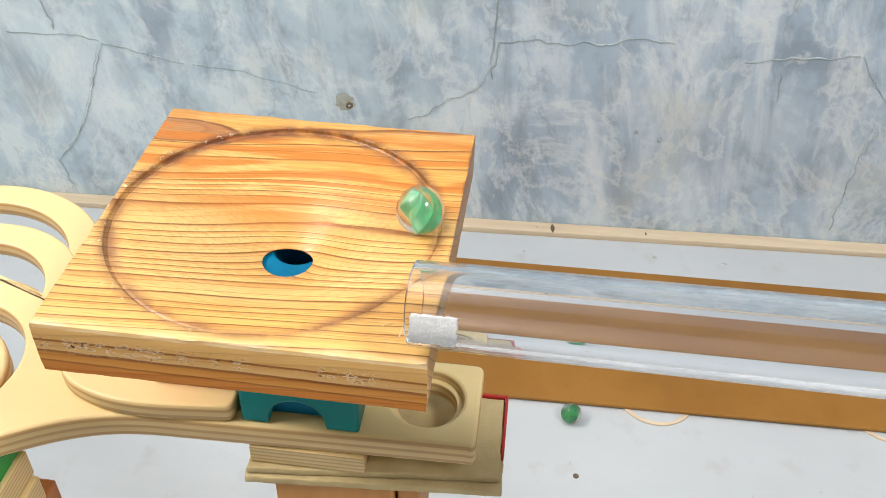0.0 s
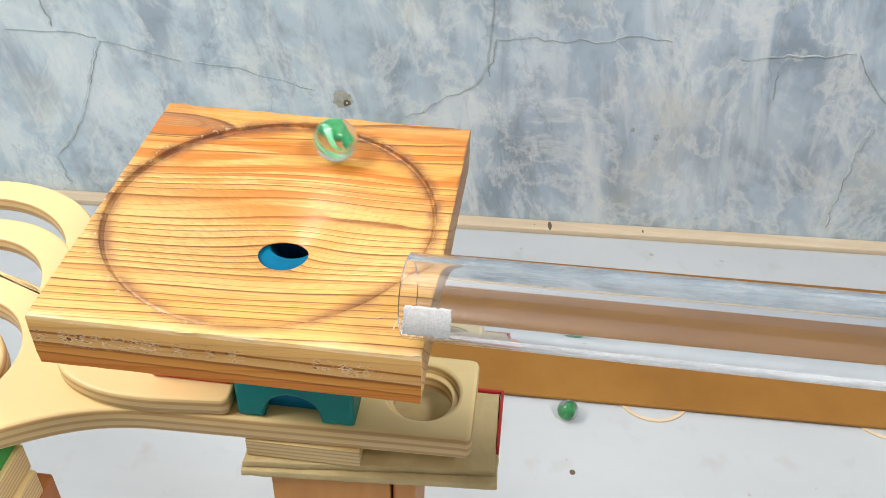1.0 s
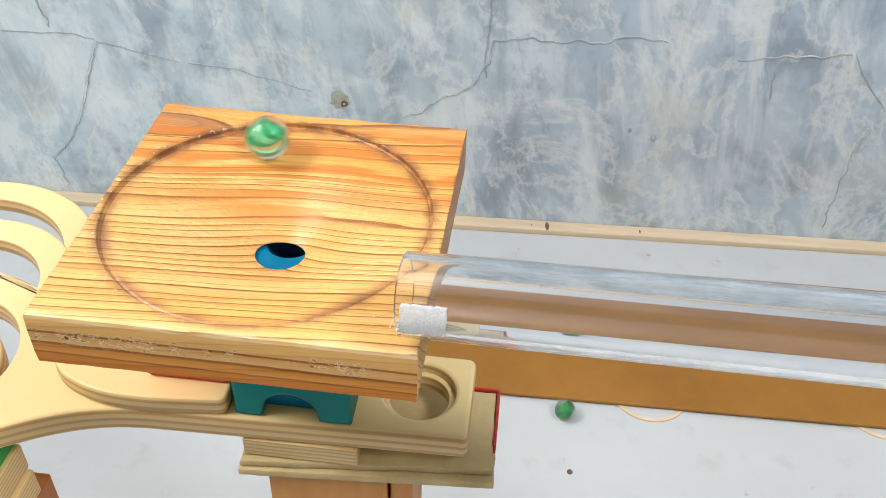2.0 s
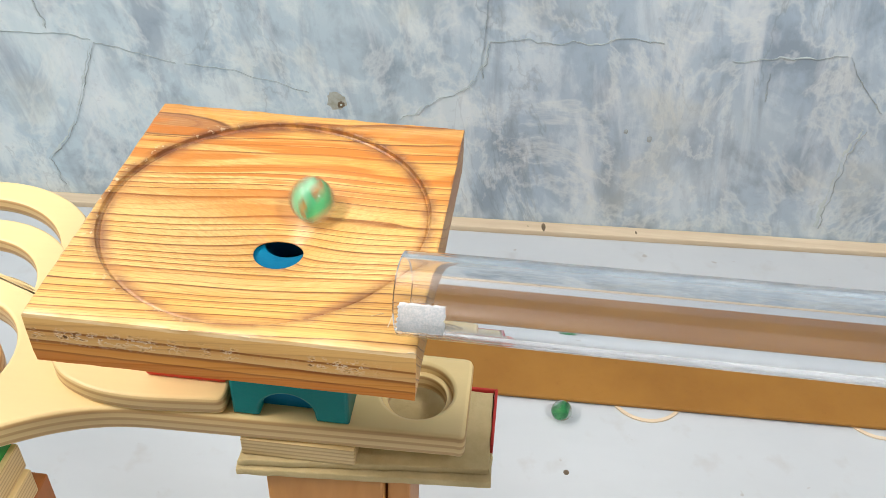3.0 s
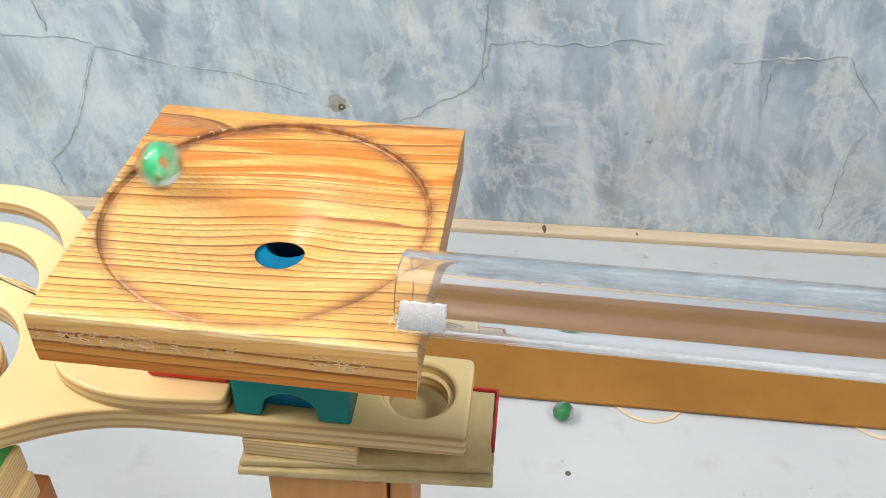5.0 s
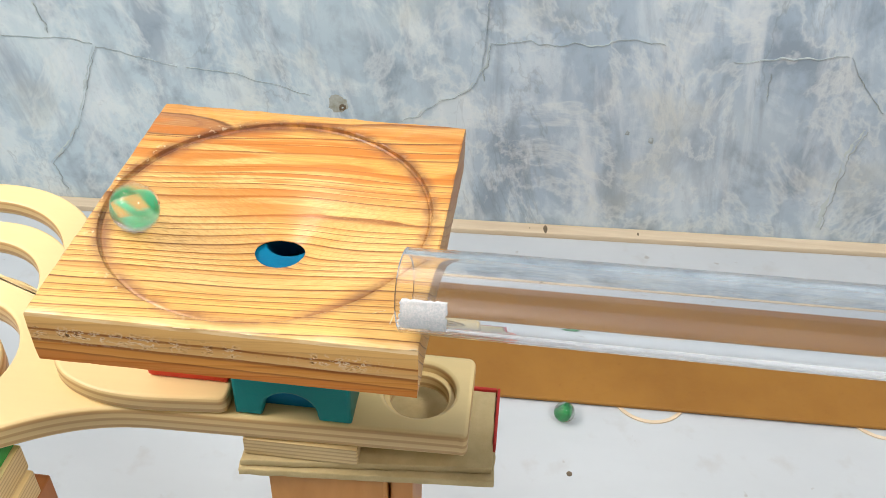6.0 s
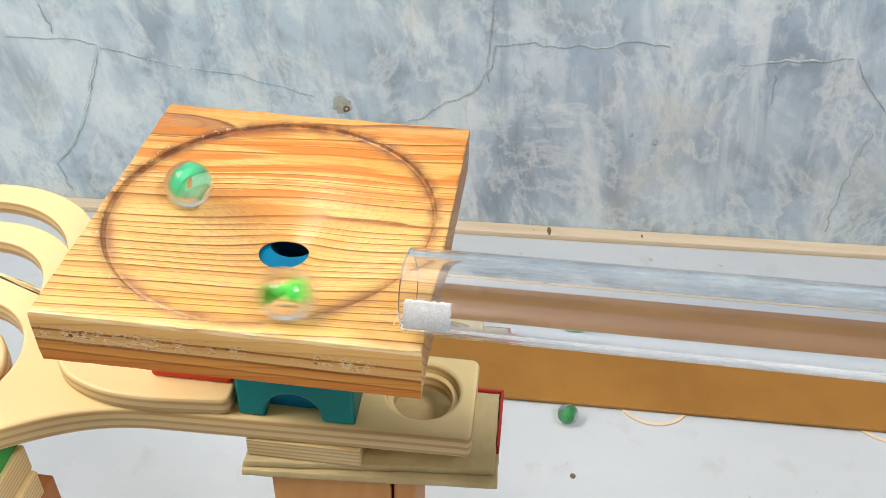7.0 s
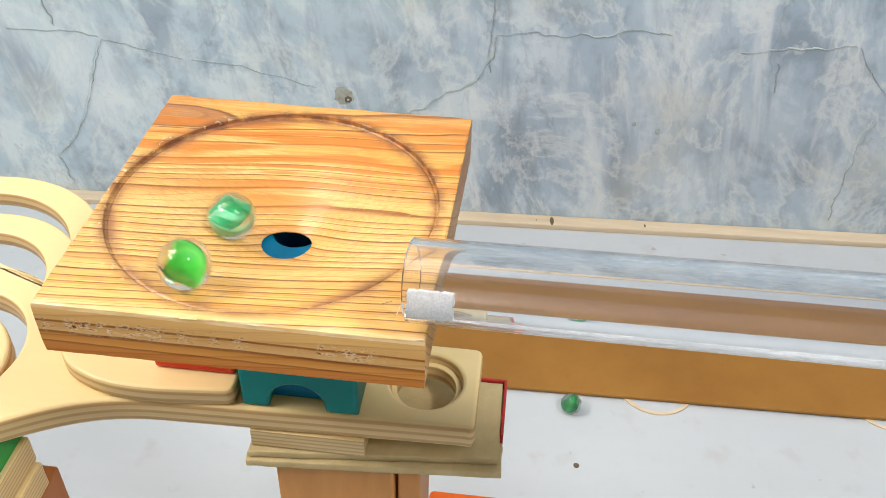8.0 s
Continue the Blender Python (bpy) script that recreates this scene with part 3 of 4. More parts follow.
def funnel_board():
    n, bm = 192, bmesh.new()
    corners = [(-0.0006, 0.0009), (0.1155, 0.0006), (0.1183, 0.1222), (-0.0004, 0.1226)]
    rings = []
    angles = [2 * math.pi * i / n for i in range(n)]
    for x, y in corners:
        a = math.atan2(y - CY, x - CX) % (2 * math.pi)
        angles[round(a / (2 * math.pi) * n) % n] = a

    def ring(f):
        rings.append([bm.verts.new(f(a)) for a in angles])

    def at(s, z):
        # the mouth is worn out of round, flatter at the back
        cx, cy, r = ring_at(s)
        flat = 1 - 0.28 * (1 - s) ** 5
        return lambda a: (cx + r * math.cos(a), cy + r * math.sin(a) * (flat if math.sin(a) > 0 else 1.0), z)

    def square(inset, z):
        def f(a):
            d = Vector((math.cos(a), math.sin(a)))
            best = 1.0
            for i in range(4):
                p, q = Vector(corners[i]), Vector(corners[(i + 1) % 4])
                e = q - p
                nrm = Vector((e.y, -e.x)).normalized()
                if d.dot(nrm) > 1e-6:
                    best = min(best, ((p - Vector((CX, CY))).dot(nrm) - inset) / d.dot(nrm))
            x, y = CX + d.x * best, CY + d.y * best
            k = noise.noise((x * 160, y * 160, z * 300)) * 0.00025
            return (x + d.x * k, y + d.y * k, z + (k if z > TOP - 0.004 else 0))
        return f
    bottom = TOP - 0.0204
    ring(lambda a: (HX + HR * 1.35 * math.cos(a), HY + HR * 1.35 * math.sin(a), bottom))
    ring(lambda a: (HX + HR * 1.15 * math.cos(a), HY + HR * 1.15 * math.sin(a), bottom + 0.0003))
    ring(at(0.0, bowl_z(0) - 0.0004))
    for i in range(61):
        s = 1 - (1 - i / 60) ** 1.25
        ring(at(s, bowl_z(s)))
    ring(lambda a: (CX + 0.0554 * math.cos(a), CY + 0.0554 * math.sin(a), TOP - 0.0002 + noise.noise((math.cos(a) * 9, math.sin(a) * 9, 0)) * 0.00015))
    ring(lambda a: (CX + 0.0558 * math.cos(a), CY + 0.0558 * math.sin(a), TOP))
    ring(square(0.0009, TOP))
    ring(square(0.0002, TOP - 0.0004))
    ring(square(0.0, TOP - 0.0012))
    for k in (0.25, 0.5, 0.75):
        ring(square(0.0, TOP - 0.0012 - 0.0187 * k))
    ring(square(0.0002, bottom + 0.0006))
    ring(square(0.0008, bottom))
    for a, b in zip(rings, rings[1:]):
        for i in range(n):
            bm.faces.new((a[i], b[i], b[(i + 1) % n], a[(i + 1) % n]))
    for i in range(n):
        bm.faces.new((rings[-1][i], rings[0][i], rings[0][(i + 1) % n], rings[-1][(i + 1) % n]))
    bmesh.ops.recalc_face_normals(bm, faces=bm.faces[:])
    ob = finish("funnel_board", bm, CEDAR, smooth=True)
    ob.data.set_sharp_from_angle(angle=radians(30))
    # torn slivers along the near top edge and by the tube's mouth
    rnd = random.Random(11)
    spots = [(0.1062, 0.0125, 0.0045, 0.0011, 82), (0.1020, 0.0150, 0.0040, 0.0006, 25), (0.1140, 0.0010, 0.0020, 0.0010, 10), (0.047, 0.0004, 0.0050, 0.0006, 4), (0.066, 0.0004, 0.0035, 0.0006, -4)]
    for x, y, ln, w, turned in spots:
        bm = box(-ln / 2, ln / 2, -w / 2, w / 2, -0.0004, 0.00035, 0.00015, 1)
        for v in bm.verts:
            k = 1 - abs(v.co.x) / (ln / 2) * 0.7
            v.co.y, v.co.z = v.co.y * k, v.co.z * k + rnd.uniform(-0.0001, 0.0001)
        part("splinter", turn(bm, Matrix.Translation((x, y, TOP)) @ pose(0, 0, 0, rnd.uniform(10, 30), 0, turned)), SPLINTER, ob, "pale torn wood sliver")
    tagged(ob, "square cedar board turned into a shallow funnel bowl", "marble run")


# ---- tracks under the board ----
TZ = 0.272


def spiral_track():
    t = empty("spiral_track", "birch plywood marble track with curved spiral arms", "marble track")
    # leg with the round end, and the ring that it runs into
    leg = round_corners([(0.1300, 0.0455), (0.1300, 0.0895), (0.1000, 0.0895), (0.0940, 0.1120), (-0.0300, 0.1120), (-0.0560, 0.0985)], [0.004, 0.004, 0.004, 0.004, 0.01, 0.004])
    ring_side = arc(-0.0945, 0.0605, 0.0525, 50, 300, 72)
    p = [Vector(v) for v in ((-0.0683, 0.0150), (-0.0420, 0.0302), (-0.0270, 0.0428), (0.0060, 0.0437))]
    fillet = []
    for k in range(1, 25):
        u = k / 24
        q = p[0] * (1 - u) ** 3 + p[1] * 3 * u * (1 - u) ** 2 + p[2] * 3 * u * u * (1 - u) + p[3] * u ** 3
        fillet.append((q.x, q.y))
    hole = circle(0.1085, 0.0690, 0.0145)
    eye = circle(-0.0945, 0.0605, 0.0355)
    part("track_plate", plate([leg + ring_side + fillet, hole, eye], TZ - 0.012, TZ, 0.0018), PLY, t)
    part("hub", plate([circle(-0.0955, 0.0505, 0.0348)], TZ - 0.011, TZ + 0.0005, 0.0018), PLY, t)
    part("socket_ring", plate([circle(0.1085, 0.0690, 0.0144), circle(0.1085, 0.0690, 0.0120)], TZ - 0.012, TZ - 0.0045, 0.0004), PLY, t)
    for cx, cy, r0, r1, dz, a1 in ((-0.1170, 0.1145, 0.0515, 0.0668, 0.0006, 178), (-0.1053, 0.0985, 0.0370, 0.0523, 0.0003, 182)):
        out = arc(cx, cy, r1, 4, a1) + arc(cx, cy, r0, a1, 4)
        part("curved_arm", plate([out], TZ - 0.008 - dz, TZ - dz, 0.0014), PLY, t)
    isl = round_corners([(-0.046, 0.074), (-0.034, 0.0515), (-0.016, 0.0438), (0.002, 0.0425), (0.0365, 0.0455), (0.0365, 0.09), (-0.04, 0.09)], [0.005, 0.012, 0.012, 0.01, 0.004, 0.004, 0.004])
    part("guide_rail", plate([isl], TZ + 0.0002, TZ + 0.0085, 0.0014), PLY, t)


def tunnel_block():
    b = empty("tunnel_block", "teal-painted wooden block with an arched tunnel", "toy block")
    x0, x1, y0, y1 = 0.0390, 0.0848, 0.0465, 0.0905
    cx, r = 0.0608, 0.0106
    prof = [(x0, 0), (cx - r - 0.0006, 0)] + [(cx - r * math.cos(radians(a)), 0.003 + r * math.sin(radians(a))) for a in range(0, 181, 12)] + [(cx + r + 0.0006, 0), (x1, 0), (x1, 0.056), (x0, 0.056)]
    bm = plate([prof], 0, y1 - y0, 0.0016)
    turn(bm, Matrix.Translation((0, y1, TZ + 0.0003)) @ pose(0, 0, 0, 90, 0, 0))
    part("block_body", bm, TEAL, b)
    part("tunnel_wall", box(x0 + 0.004, x1 - 0.004, y0 + 0.006, y1 - 0.004, TZ + 0.0006, TZ + 0.03, 0.001), BLUE, b, "dark blue inner wall")
    top = round_corners([(x0, y0), (x1, y0), (x1, y1), (x0, y1)], 0.003)
    part("block_top", plate([top, circle(0.0608, 0.0695, 0.0084)], TZ + 0.0565, TOP - 0.0206, 0.0008), BLUE, b, "blue top with a round hole")


def red_block():
    bm = box(0.003, 0.0355, 0.0537, 0.088, TZ + 0.0086, TOP - 0.0206, 0.0015)
    tagged(finish("red_block", bm, RED), "red-painted wooden block under the bowl board", "toy block")


def supports():
    bm = box(0.041, 0.087, 0.0445, 0.090, 0.2505, TZ - 0.0123, 0.0006)
    tagged(finish("spacer_block", bm, PLY_SMALL), "small pale plywood spacer under the track", "wood block")
    c = empty("book_board", "worn grey pasteboard cover with a red cloth edge", "book cover")
    for k, (z0, z1, out) in enumerate(((0.2466, 0.2502, [(0.0400, 0.0415), (0.1400, 0.0505), (0.1395, 0.0915), (0.0390, 0.0880)]), (0.2424, 0.2462, [(0.0390, 0.0400), (0.1415, 0.0470), (0.1405, 0.0920), (0.0385, 0.0885)]))):
        rough = []
        for (xa, ya), (xb, yb) in zip(out, out[1:] + out[:1]):
            for j in range(24):
                x, y = xa + (xb - xa) * j / 24, ya + (yb - ya) * j / 24
                rough.append((x + noise.noise((x * 260, y * 260, k)) * 0.0006, y + noise.noise((x * 520, y * 520, k + 7)) * 0.0005))
        part("pasteboard", plate([rough], z0, z1, 0.0005), CARD, c)
    part("cloth_edge", box(0.1399, 0.1412, 0.062, 0.0930, 0.2440, 0.2512, 0.0004), REDCLOTH, c, "frayed red cloth edge")
    part("cloth_edge", box(0.118, 0.1398, 0.0917, 0.0930, 0.2440, 0.2512, 0.0004), REDCLOTH, c, "frayed red cloth edge")
    bm = box(0.0490, 0.0985, 0.0455, 0.085, 0.0, 0.2422, 0.0015)
    tagged(finish("post_block", bm, ORANGE_WOOD), "upright orange-brown wooden block holding the track", "wood block")
    bm = box(0.0995, 0.1090, 0.0475, 0.083, 0.0, 0.2422, 0.0012)
    tagged(finish("narrow_block", bm, TAN_WOOD), "narrow orange-brown upright block beside the post", "wood block")


def side_stack():
    m = Matrix.Translation((-0.0555, 0.045, 0))
    for name, z0, z1, dx, dy, mat, label in (
            ("green_block", 0.243, 0.2625, 0.000, 0.000, GREEN, "green-painted wooden block on the stack"),
            ("pale_slab", 0.228, 0.2427, 0.002, -0.002, PLY_SMALL, "pale plywood slab under the green block"),
            ("pale_slab", 0.213, 0.2277, 0.004, -0.003, PLY_SMALL, "pale plywood slab under the green block"),
            ("brown_block", 0.0, 0.2127, 0.0035, 0.006, RUST_WOOD, "upright red-brown block at the stack's foot")):
        bm = turn(box(-0.06 + dx, dx, -0.05 + dy, dy, z0, z1, 0.001), m)
        tagged(finish(name, bm, mat), label, "wood block")


def low_block():
    bm = box(0.102, 0.146, 0.095, 0.1562, 0.0, 0.08, 0.003, 3)
    tagged(finish("low_block", bm, ORANGE), "bright orange-painted wooden block standing on the table", "wood block")


# ---- tube ----
AXIS_AT, AXIS = Vector((0.1211, 0.0082, 0.3790)), Vector((0.1082, -0.0106, 0.0101)).normalized()


def tube_point(x, drop=0.0):
    return AXIS_AT + AXIS * ((x - AXIS_AT.x) / AXIS.x) - Vector((0, 0, drop))


def lathe(profile, n=64):
    """Turns a closed profile of (radius, height) round z."""
    bm, rings = bmesh.new(), []
    for r, z in profile:
        rings.append([bm.verts.new((r * math.cos(2 * math.pi * i / n), r * math.sin(2 * math.pi * i / n), z)) for i in range(n)])
    for a, b in zip(rings, rings[1:] + rings[:1]):
        for i in range(n):
            bm.faces.new((a[i], a[(i + 1) % n], b[(i + 1) % n], b[i]))
    bmesh.ops.recalc_face_normals(bm, faces=bm.faces[:])
    return bm


def tube():
    a = tube_point(0.1106)
    m = Matrix.Translation(a) @ AXIS.to_track_quat("Z", "Y").to_matrix().to_4x4()
    t = empty("acrylic_tube", "clear acrylic tube taped to the bowl board", "tube")
    bm = turn(lathe([(0.0121, 0), (0.0121, 0.54), (0.0100, 0.54), (0.0100, 0)], 128), m)
    ob = part("tube_wall", bm, ACRYLIC, t, smooth=True)
    ob.data.set_sharp_from_angle(angle=radians(40))
    # frosted tape on the tube's near side
    for name, x0, x1, e0, e1, r, mat, label in (("tape", 0.1118, 0.1245, -14, 30, 0.01225, TAPE, "crumpled frosted adhesive tape"),):
        bm, rows, rnd = bmesh.new(), [], random.Random(3)
        for i in range(15):
            row = []
            for j in range(17):
                x = x0 + (x1 - x0) * i / 14 + (rnd.uniform(-0.0004, 0.0004) if i in (0, 14) else 0)
                e = radians(e0 + (e1 - e0) * j / 16 + (rnd.uniform(-1.3, 1.3) if j in (0, 16) else 0))
                rr = r + 0.00022 * noise.noise((x * 500, e * 9, 0))
                c = tube_point(x)
                row.append((c, e, rr))
            rows.append(row)
        side, upv = AXIS.cross(Vector((0, 0, 1))).normalized(), Vector((0, 0, 1))
        grid = [[[bm.verts.new(c + (side * math.cos(e) + upv * math.sin(e)) * (rr + d)) for c, e, rr in row] for row in rows] for d in (0.0, 0.00035)]
        for k, g in enumerate(grid):
            for a, b in zip(g, g[1:]):
                for j in range(16):
                    f = (a[j], a[j + 1], b[j + 1], b[j])
                    bm.faces.new(f if k else f[::-1])
        lo, hi = grid
        for i in range(14):
            bm.faces.new((lo[i][0], lo[i + 1][0], hi[i + 1][0], hi[i][0]))
            bm.faces.new((lo[i][16], hi[i][16], hi[i + 1][16], lo[i + 1][16]))
        for j in range(16):
            bm.faces.new((lo[0][j], hi[0][j], hi[0][j + 1], lo[0][j + 1]))
            bm.faces.new((lo[14][j], lo[14][j + 1], hi[14][j + 1], hi[14][j]))
        bmesh.ops.recalc_face_normals(bm, faces=bm.faces[:])
        part(name, bm, mat, t, label, smooth=True)
    return t


# ---- marbles ----
def marble(label, kind):
    e = empty("marble", label, "marble", "glass marbles")
    bm = bmesh.new()
    bmesh.ops.create_uvsphere(bm, u_segments=48, v_segments=24, radius=0.008)
    part("glass_ball", bm, GLASS, e, smooth=True)

    def ribbon(mat, w0, twist, phase, off, width=0.0026, length=0.0062):
        bm, rows, n = bmesh.new(), [], 24
        for i in range(n + 1):
            t = i / n * 2 - 1
            z, a = t * length, phase + twist * t
            k = math.sqrt(max(0.02, 1 - t * t))
            c = Vector((math.cos(a), math.sin(a), 0)) * off * k
            d = Vector((-math.sin(a), math.cos(a), 0))
            u = Vector((math.cos(a), math.sin(a), 0))
            row = []
            for j in range(12):
                b = 2 * math.pi * j / 12
                row.append(bm.verts.new(c + d * math.cos(b) * width * k + u * math.sin(b) * w0 * k + Vector((0, 0, z))))
            rows.append(row)
        for r0, r1 in zip(rows, rows[1:]):
            for j in range(12):
                bm.faces.new((r0[j], r0[(j + 1) % 12], r1[(j + 1) % 12], r1[j]))
        bm.faces.new(rows[0][::-1])
        bm.faces.new(rows[-1])
        part("swirl", bm, mat, e, smooth=True)
    if kind == "deep":
        ribbon(DEEP, 0.0032, 0.9, 0.0, 0.0006, 0.0056, 0.0064)
    elif kind == "vane":
        ribbon(VANE, 0.0006, 1.3, 0.3, 0.0012, 0.0042, 0.0056)
    else:
        ribbon(SWIRL, 0.0005, 1.1, 0.0, 0.0034, 0.0032, 0.0062)
        ribbon(SWIRL_PALE, 0.0005, 1.1, 2.3, 0.0037, 0.0028, 0.0062)
        ribbon(SWIRL_PALE, 0.0003, 1.1, 4.0, 0.0020, 0.0011, 0.0050)
    return e


def work_lamp(at, size):
    """A panel lamp on a pole and a round foot; its lit face is the area light just before it."""
    t = empty("work_lamp", "white panel lamp on a thin black pole", "lamp", "work lamps")
    bm = box(-size[0] / 2 - 0.02, size[0] / 2 + 0.02, -size[1] / 2 - 0.02, size[1] / 2 + 0.02, 0.004, 0.034, 0.004)
    part("lamp_head", turn(bm, look(at, (0.06, 0.08, 0.35))), LAMP_WHITE, t)
    back = look(at, (0.06, 0.08, 0.35)) @ Vector((0, 0, 0.05))
    bm = bmesh.new()
    bmesh.ops.create_cone(bm, cap_ends=True, segments=20, radius1=0.009, radius2=0.009, depth=back.z, matrix=Matrix.Translation((back.x, back.y, back.z / 2)))
    part("pole", bm, BLACK, t, smooth=False)
    bm = bmesh.new()
    bmesh.ops.create_cone(bm, cap_ends=True, segments=40, radius1=0.10, radius2=0.085, depth=0.018, matrix=Matrix.Translation((back.x, back.y, 0.009)))
    part("foot", bm, BLACK, t)


def idle_marble():
    e = marble("deep green glass marble lying on the table", "deep")
    e.matrix_basis = pose(0.1952, 0.3000, 0.008, 40, 20, 0)


# ---- what moves ----
def glide(keys, ts):
    """Values at the times ts through the keys (t, v...), with no overshoot."""
    k = np.array(keys, float)
    t, v = k[:, 0], k[:, 1:]
    h = np.diff(t)[:, None]
    d = np.diff(v, axis=0) / h
    g = np.zeros_like(v)
    g[0], g[-1] = d[0], d[-1]
    same = d[:-1] * d[1:] > 0
    w = 2 * d[:-1] * d[1:]
    g[1:-1] = np.where(same, w / np.where(same, d[:-1] + d[1:], 1), 0)
    out = []
    for x in ts:
        i = int(np.clip(np.searchsorted(t, x) - 1, 0, len(t) - 2))
        H_, s = t[i + 1] - t[i], np.clip((x - t[i]) / (t[i + 1] - t[i]), 0, 1)
        out.append((1 + 2 * s) * (1 - s) ** 2 * v[i] + s * (1 - s) ** 2 * H_ * g[i] + s * s * (3 - 2 * s) * v[i + 1] + s * s * (s - 1) * H_ * g[i + 1])
    return out


def orbit(keys):
    """Millimetre keys (t, x, y) in the bowl as keys (t, angle, radius) round the hole, always turning clockwise."""
    out, last = [], None
    for t, x, y in keys:
        a, r = math.atan2(y / 1000 - HY, x / 1000 - HX), math.hypot(x / 1000 - HX, y / 1000 - HY)
        if last is not None:
            while a > last + 0.9:
                a -= 2 * math.pi
            while a < last + 0.9 - 2 * math.pi:
                a += 2 * math.pi
        last = a
        out.append((t, a, r))
    return out


def roll(thing, pieces, seconds=8.0):
    """Keys a marble along pieces of path: ('bowl', keys) or ('free', keys of t, x, y, z), and turns it as it rolls."""
    rows, pos, q = [], None, Matrix.Identity(3).to_quaternion()
    for i in range(int(seconds * FPS) + 1):
        t = i / FPS
        kind, keys = next(((k, ks) for k, ks in pieces if t <= ks[-1][0] + 1e-6), pieces[-1])
        if t < keys[0][0]:
            prev = [p for p in pieces if p[1][-1][0] <= keys[0][0] and p[1] is not keys]
            a, b = place(prev[-1], prev[-1][1][-1][0]), place((kind, keys), keys[0][0])
            t0, t1 = prev[-1][1][-1][0], keys[0][0]
            p = a.lerp(b, (t - t0) / (t1 - t0))
        else:
            p = place((kind, keys), t)
        if pos is not None:
            d = p - pos
            flat = Vector((d.x, d.y, 0))
            if flat.length > 1e-6:
                q = Matrix.Rotation(min(flat.length / 0.008, 1.4), 3, Vector((0, 0, 1)).cross(flat).normalized()).to_quaternion() @ q
        pos = p
        rows.append((t, Matrix.Translation(p) @ q.to_matrix().to_4x4()))
    walk(thing, rows)


def place(piece, t):
    kind, keys = piece
    if kind == "bowl":
        a, r = glide(keys, [t])[0]
        x, y = HX + r * math.cos(a), HY + r * math.sin(a)
        return Vector((x, y, surface(x, y) + 0.0083))
    return Vector(glide(keys, [t])[0])


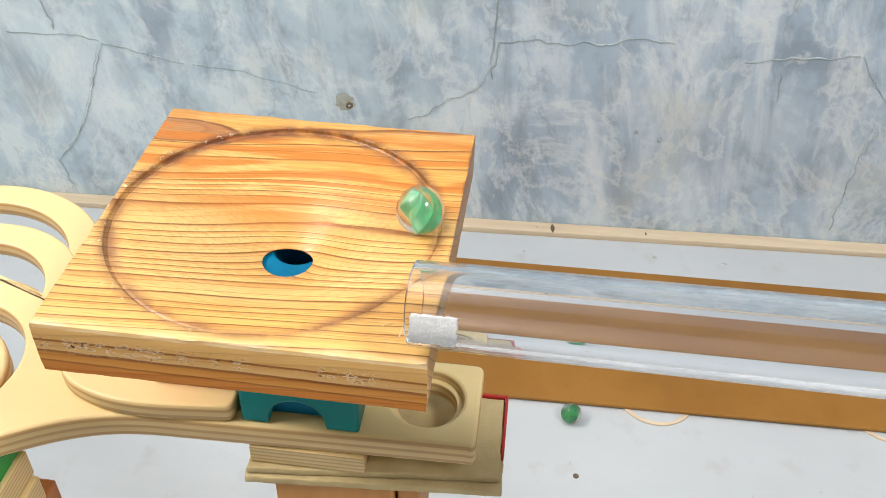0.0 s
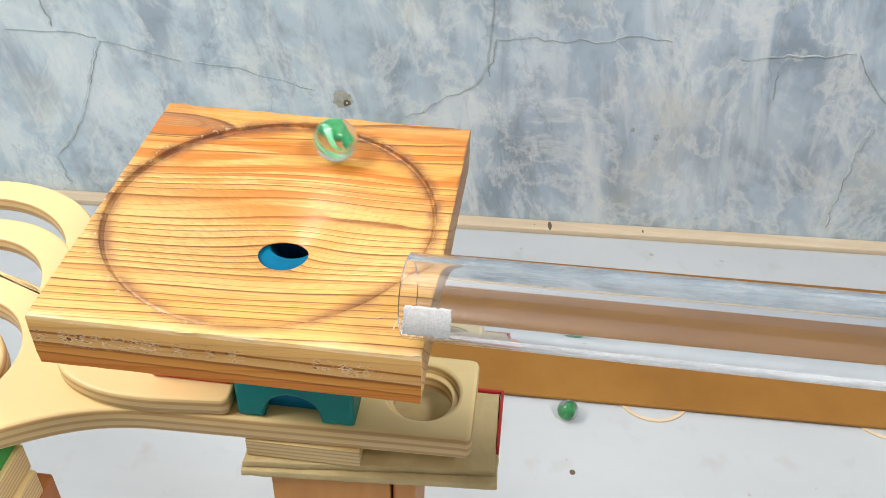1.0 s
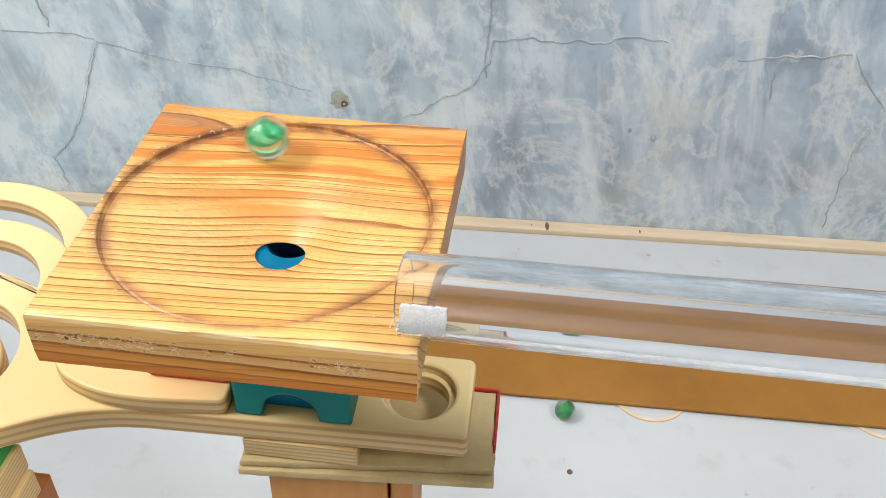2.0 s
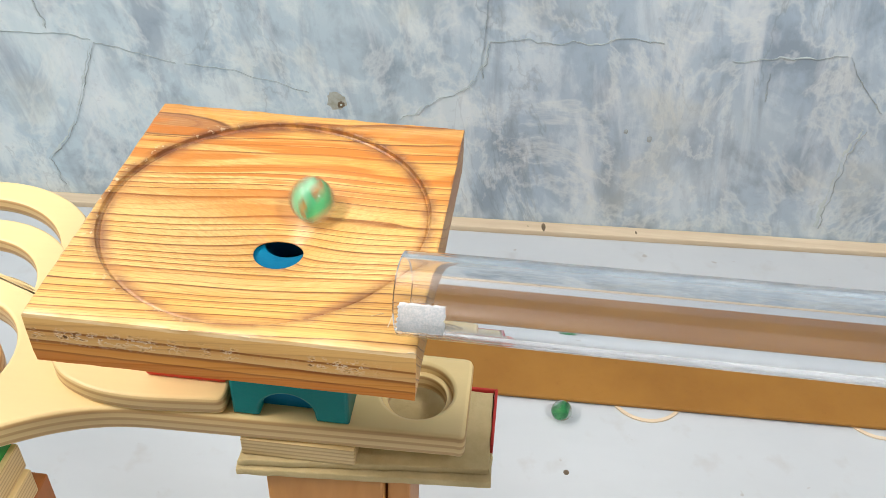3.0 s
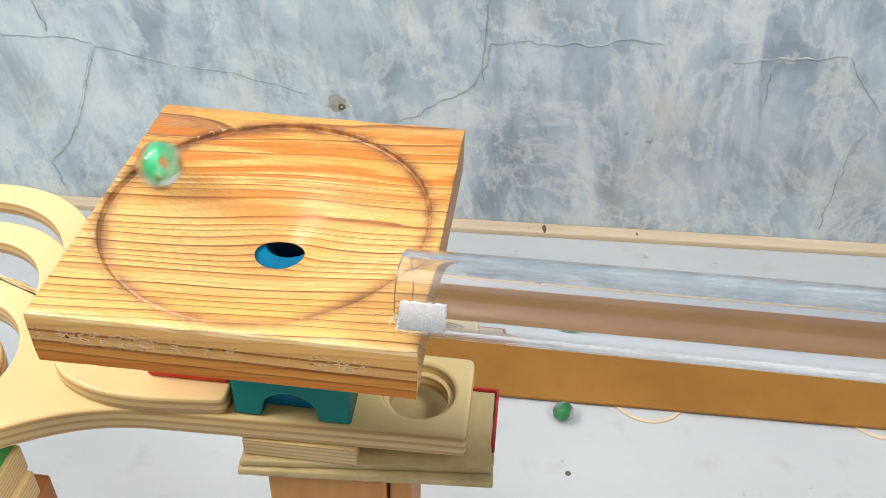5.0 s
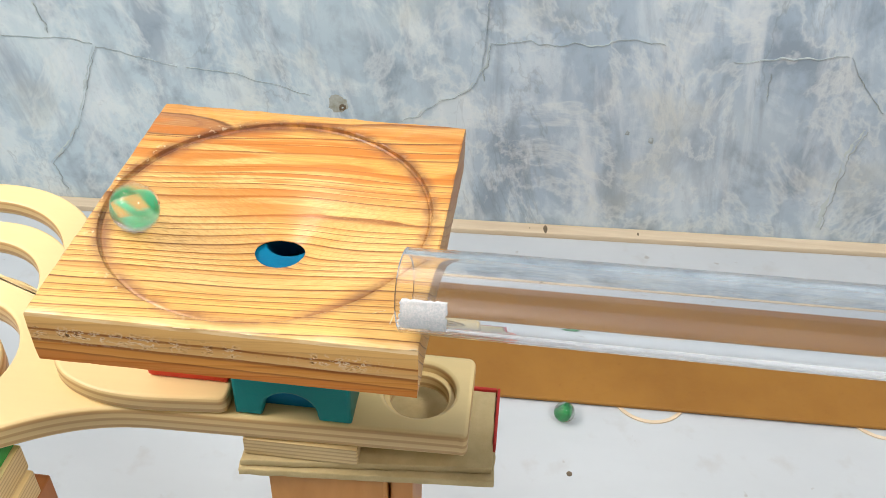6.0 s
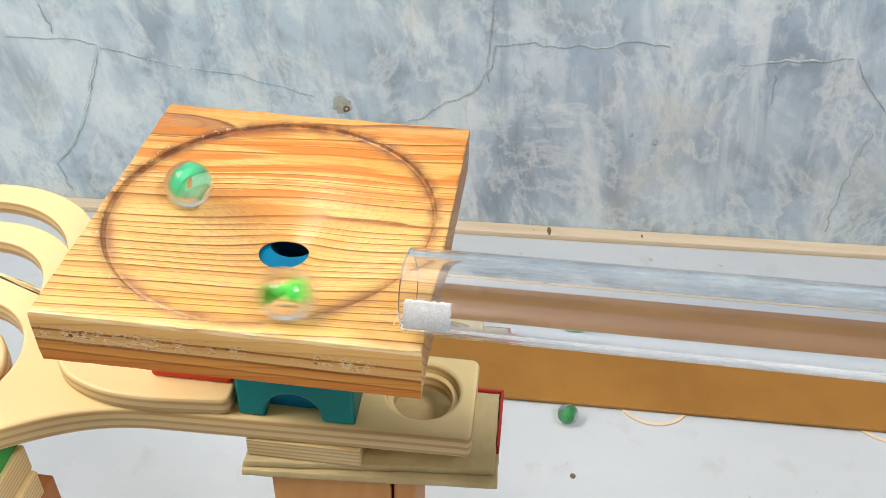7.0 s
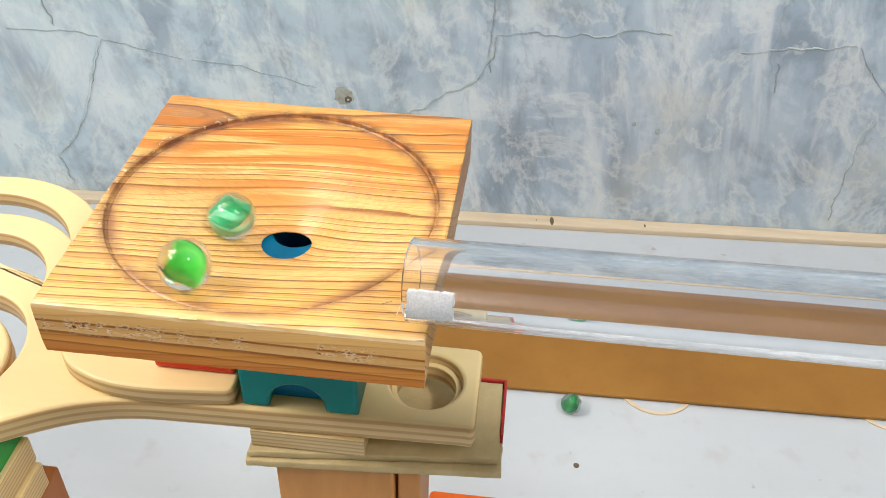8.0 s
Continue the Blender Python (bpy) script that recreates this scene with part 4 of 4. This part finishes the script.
def motions():
    first = marble("green and clear swirled glass marble rolling round the bowl", "swirl")
    second = marble("pale green swirled glass marble rolling out of the tube", "swirl")
    third = marble("clear glass marble with a bright green vane", "vane")
    a1 = [(0, 104.9, 63.5), (0.1, 103.8, 46.7), (0.2, 92.3, 23.9), (0.3, 69.3, 13.6), (0.4, 42.5, 15.5), (0.5, 26.1, 23.3), (0.6, 12.7, 56.9), (0.7, 18.9, 81.8), (0.8, 33.8, 99.9), (0.9, 52.1, 105.7), (1, 70.7, 99.3), (1.1, 80.4, 89.7), (1.2, 82.8, 54.5), (1.3, 83.0, 54.4), (1.4, 58.9, 31.3), (1.5, 31.3, 29.9), (1.6, 13.4, 46.4), (1.7, 13.5, 46.4)]
    a2 = [(1.8, 19, 75), (2.0, 47, 98), (2.2, 81, 82), (2.4, 80, 42), (2.5, 56, 30), (2.62, 26, 46), (2.7, 29, 76)]
    a3 = [(2.8, 48.6, 93.0), (2.9, 62.2, 87.5), (3, 68.6, 75.6), (3.1, 46.8, 52.0), (3.2, 30.7, 58.9), (3.3, 28.1, 66.3), (3.4, 29.6, 73.6), (3.5, 42.2, 81.5), (3.6, 60.0, 73.6), (3.65, 62, 62), (3.7, 50.5, 55.3), (3.8, 41.5, 56.3), (3.85, 51.6, 71), (3.9, 64.6, 58.4), (4, 52.6, 56.2), (4.1, 49.6, 62.4), (4.15, 58.6, 68.5), (4.2, 58.2, 55.7)]
    a4 = [(4.25, 52.5, 62), (4.3, 62.9, 64.8), (4.4, 61.1, 56.4), (4.5, 56.7, 55.9), (4.55, 52.5, 62), (4.57, 58.5, 67), (4.6, 58.4, 54.8), (4.7, 61.2, 53.0)]
    fall = [(4.8, 0.0592, 0.0612, 0.3510), (4.9, 0.0593, 0.0620, 0.340), (5.0, 0.0608, 0.0695, 0.300), (5.1, 0.062, 0.1010, 0.2805), (5.35, 0.0, 0.1010, 0.2805), (5.47, -0.035, 0.1050, 0.2805), (5.53, -0.060, 0.1220, 0.2805), (5.6, -0.085, 0.1390, 0.2805), (5.7, -0.11, 0.141, 0.2805),
            (5.85, -0.145, 0.118, 0.2805), (6.0, -0.153, 0.08, 0.2805), (6.2, -0.128, 0.03, 0.2805), (6.4, -0.083, 0.0165, 0.2805), (6.5, -0.060, 0.033, 0.2805), (6.6, -0.053, 0.053, 0.2805)]
    whirl = [(6.7, -0.058, 0.08, 0.2805), (6.8, -0.075, 0.104, 0.2805), (6.95, -0.11, 0.105, 0.2805), (7.15, -0.138, 0.065, 0.2805), (7.4, -0.115, 0.023, 0.2805), (7.55, -0.075, 0.027, 0.2805), (7.62, -0.064, 0.046, 0.2805),
             (7.7, -0.0665, 0.0685, 0.2805), (7.8, -0.078, 0.077, 0.2805), (7.95, -0.1, 0.08, 0.2805), (8.0, -0.108, 0.077, 0.2805)]
    roll(first, [("bowl", orbit(a1 + a2 + a3 + a4)), ("free", fall + whirl)])

    def slide(keys):
        return [(t, *tube_point(x, 0.0019)) for t, x in keys]
    b1 = [(3.7, 84.9, 10.0), (3.8, 54.5, 17.3), (3.85, 30, 27), (3.9, 10.6, 63.2), (4, 18.2, 82.5), (4.1, 32.0, 98.2), (4.2, 65.4, 106.3), (4.3, 87.1, 96.9), (4.4, 95.9, 84.0), (4.5, 92.9, 42.9), (4.6, 74.1, 23.7), (4.7, 51.1, 15.2)]
    b2 = [(4.8, 27, 25), (4.95, 13, 60), (5.1, 32, 95), (5.25, 62, 98), (5.4, 87, 74), (5.55, 87, 42), (5.7, 66, 28)]
    b3 = [(5.8, 49.3, 33.0), (5.9, 29.3, 35.0), (6, 16.4, 47.5), (6.1, 12.1, 70.0), (6.2, 12.0, 70.1), (6.3, 28.9, 90.7), (6.4, 46.1, 90.5), (6.5, 57.9, 85.9), (6.6, 68.7, 64.2), (6.7, 50.9, 44.0), (6.8, 34.5, 37.9), (6.9, 22.9, 52.2), (7, 25.9, 67.3)]
    b4 = [(7.1, 37.9, 80.7), (7.2, 58.2, 82.1), (7.3, 66.2, 58.4), (7.4, 66.4, 57.9), (7.5, 41.7, 47.7), (7.55, 36, 64), (7.6, 38.6, 76.3), (7.7, 52.5, 83.8), (7.8, 63.6, 79.2), (7.85, 69, 65), (7.9, 55.4, 54.8), (8, 42.6, 56.8)]
    roll(second, [("free", slide([(0, 0.585), (2.3, 0.58), (2.7, 0.50), (3.0, 0.372), (3.3, 0.238), (3.4, 0.2166), (3.5, 0.1662), (3.6, 0.1257)])), ("bowl", orbit(b1 + b2 + b3 + b4))])
    c1 = [(7, 74.5, 11.9), (7.1, 25.9, 23.2), (7.2, 11.8, 62.4), (7.3, 37.7, 102.7), (7.4, 37.9, 102.2), (7.5, 80.0, 102.3), (7.6, 105.1, 61.8), (7.7, 99.4, 34.5), (7.8, 89.6, 20.5), (7.9, 58.8, 9.9), (8, 41.2, 17.2)]
    roll(third, [("free", slide([(0, 0.602), (2.3, 0.602), (2.7, 0.60), (5.6, 0.598), (6.0, 0.52), (6.3, 0.40), (6.6, 0.262), (6.7, 0.2158), (6.8, 0.1765), (6.9, 0.1186)])), ("bowl", orbit(c1))])


cracks(setting())
table()
brown_board()
funnel_board()
spiral_track()
tunnel_block()
red_block()
supports()
side_stack()
low_block()
tube()
for _at, _w, _size in LAMPS:
    work_lamp(_at, _size)
idle_marble()
motions()
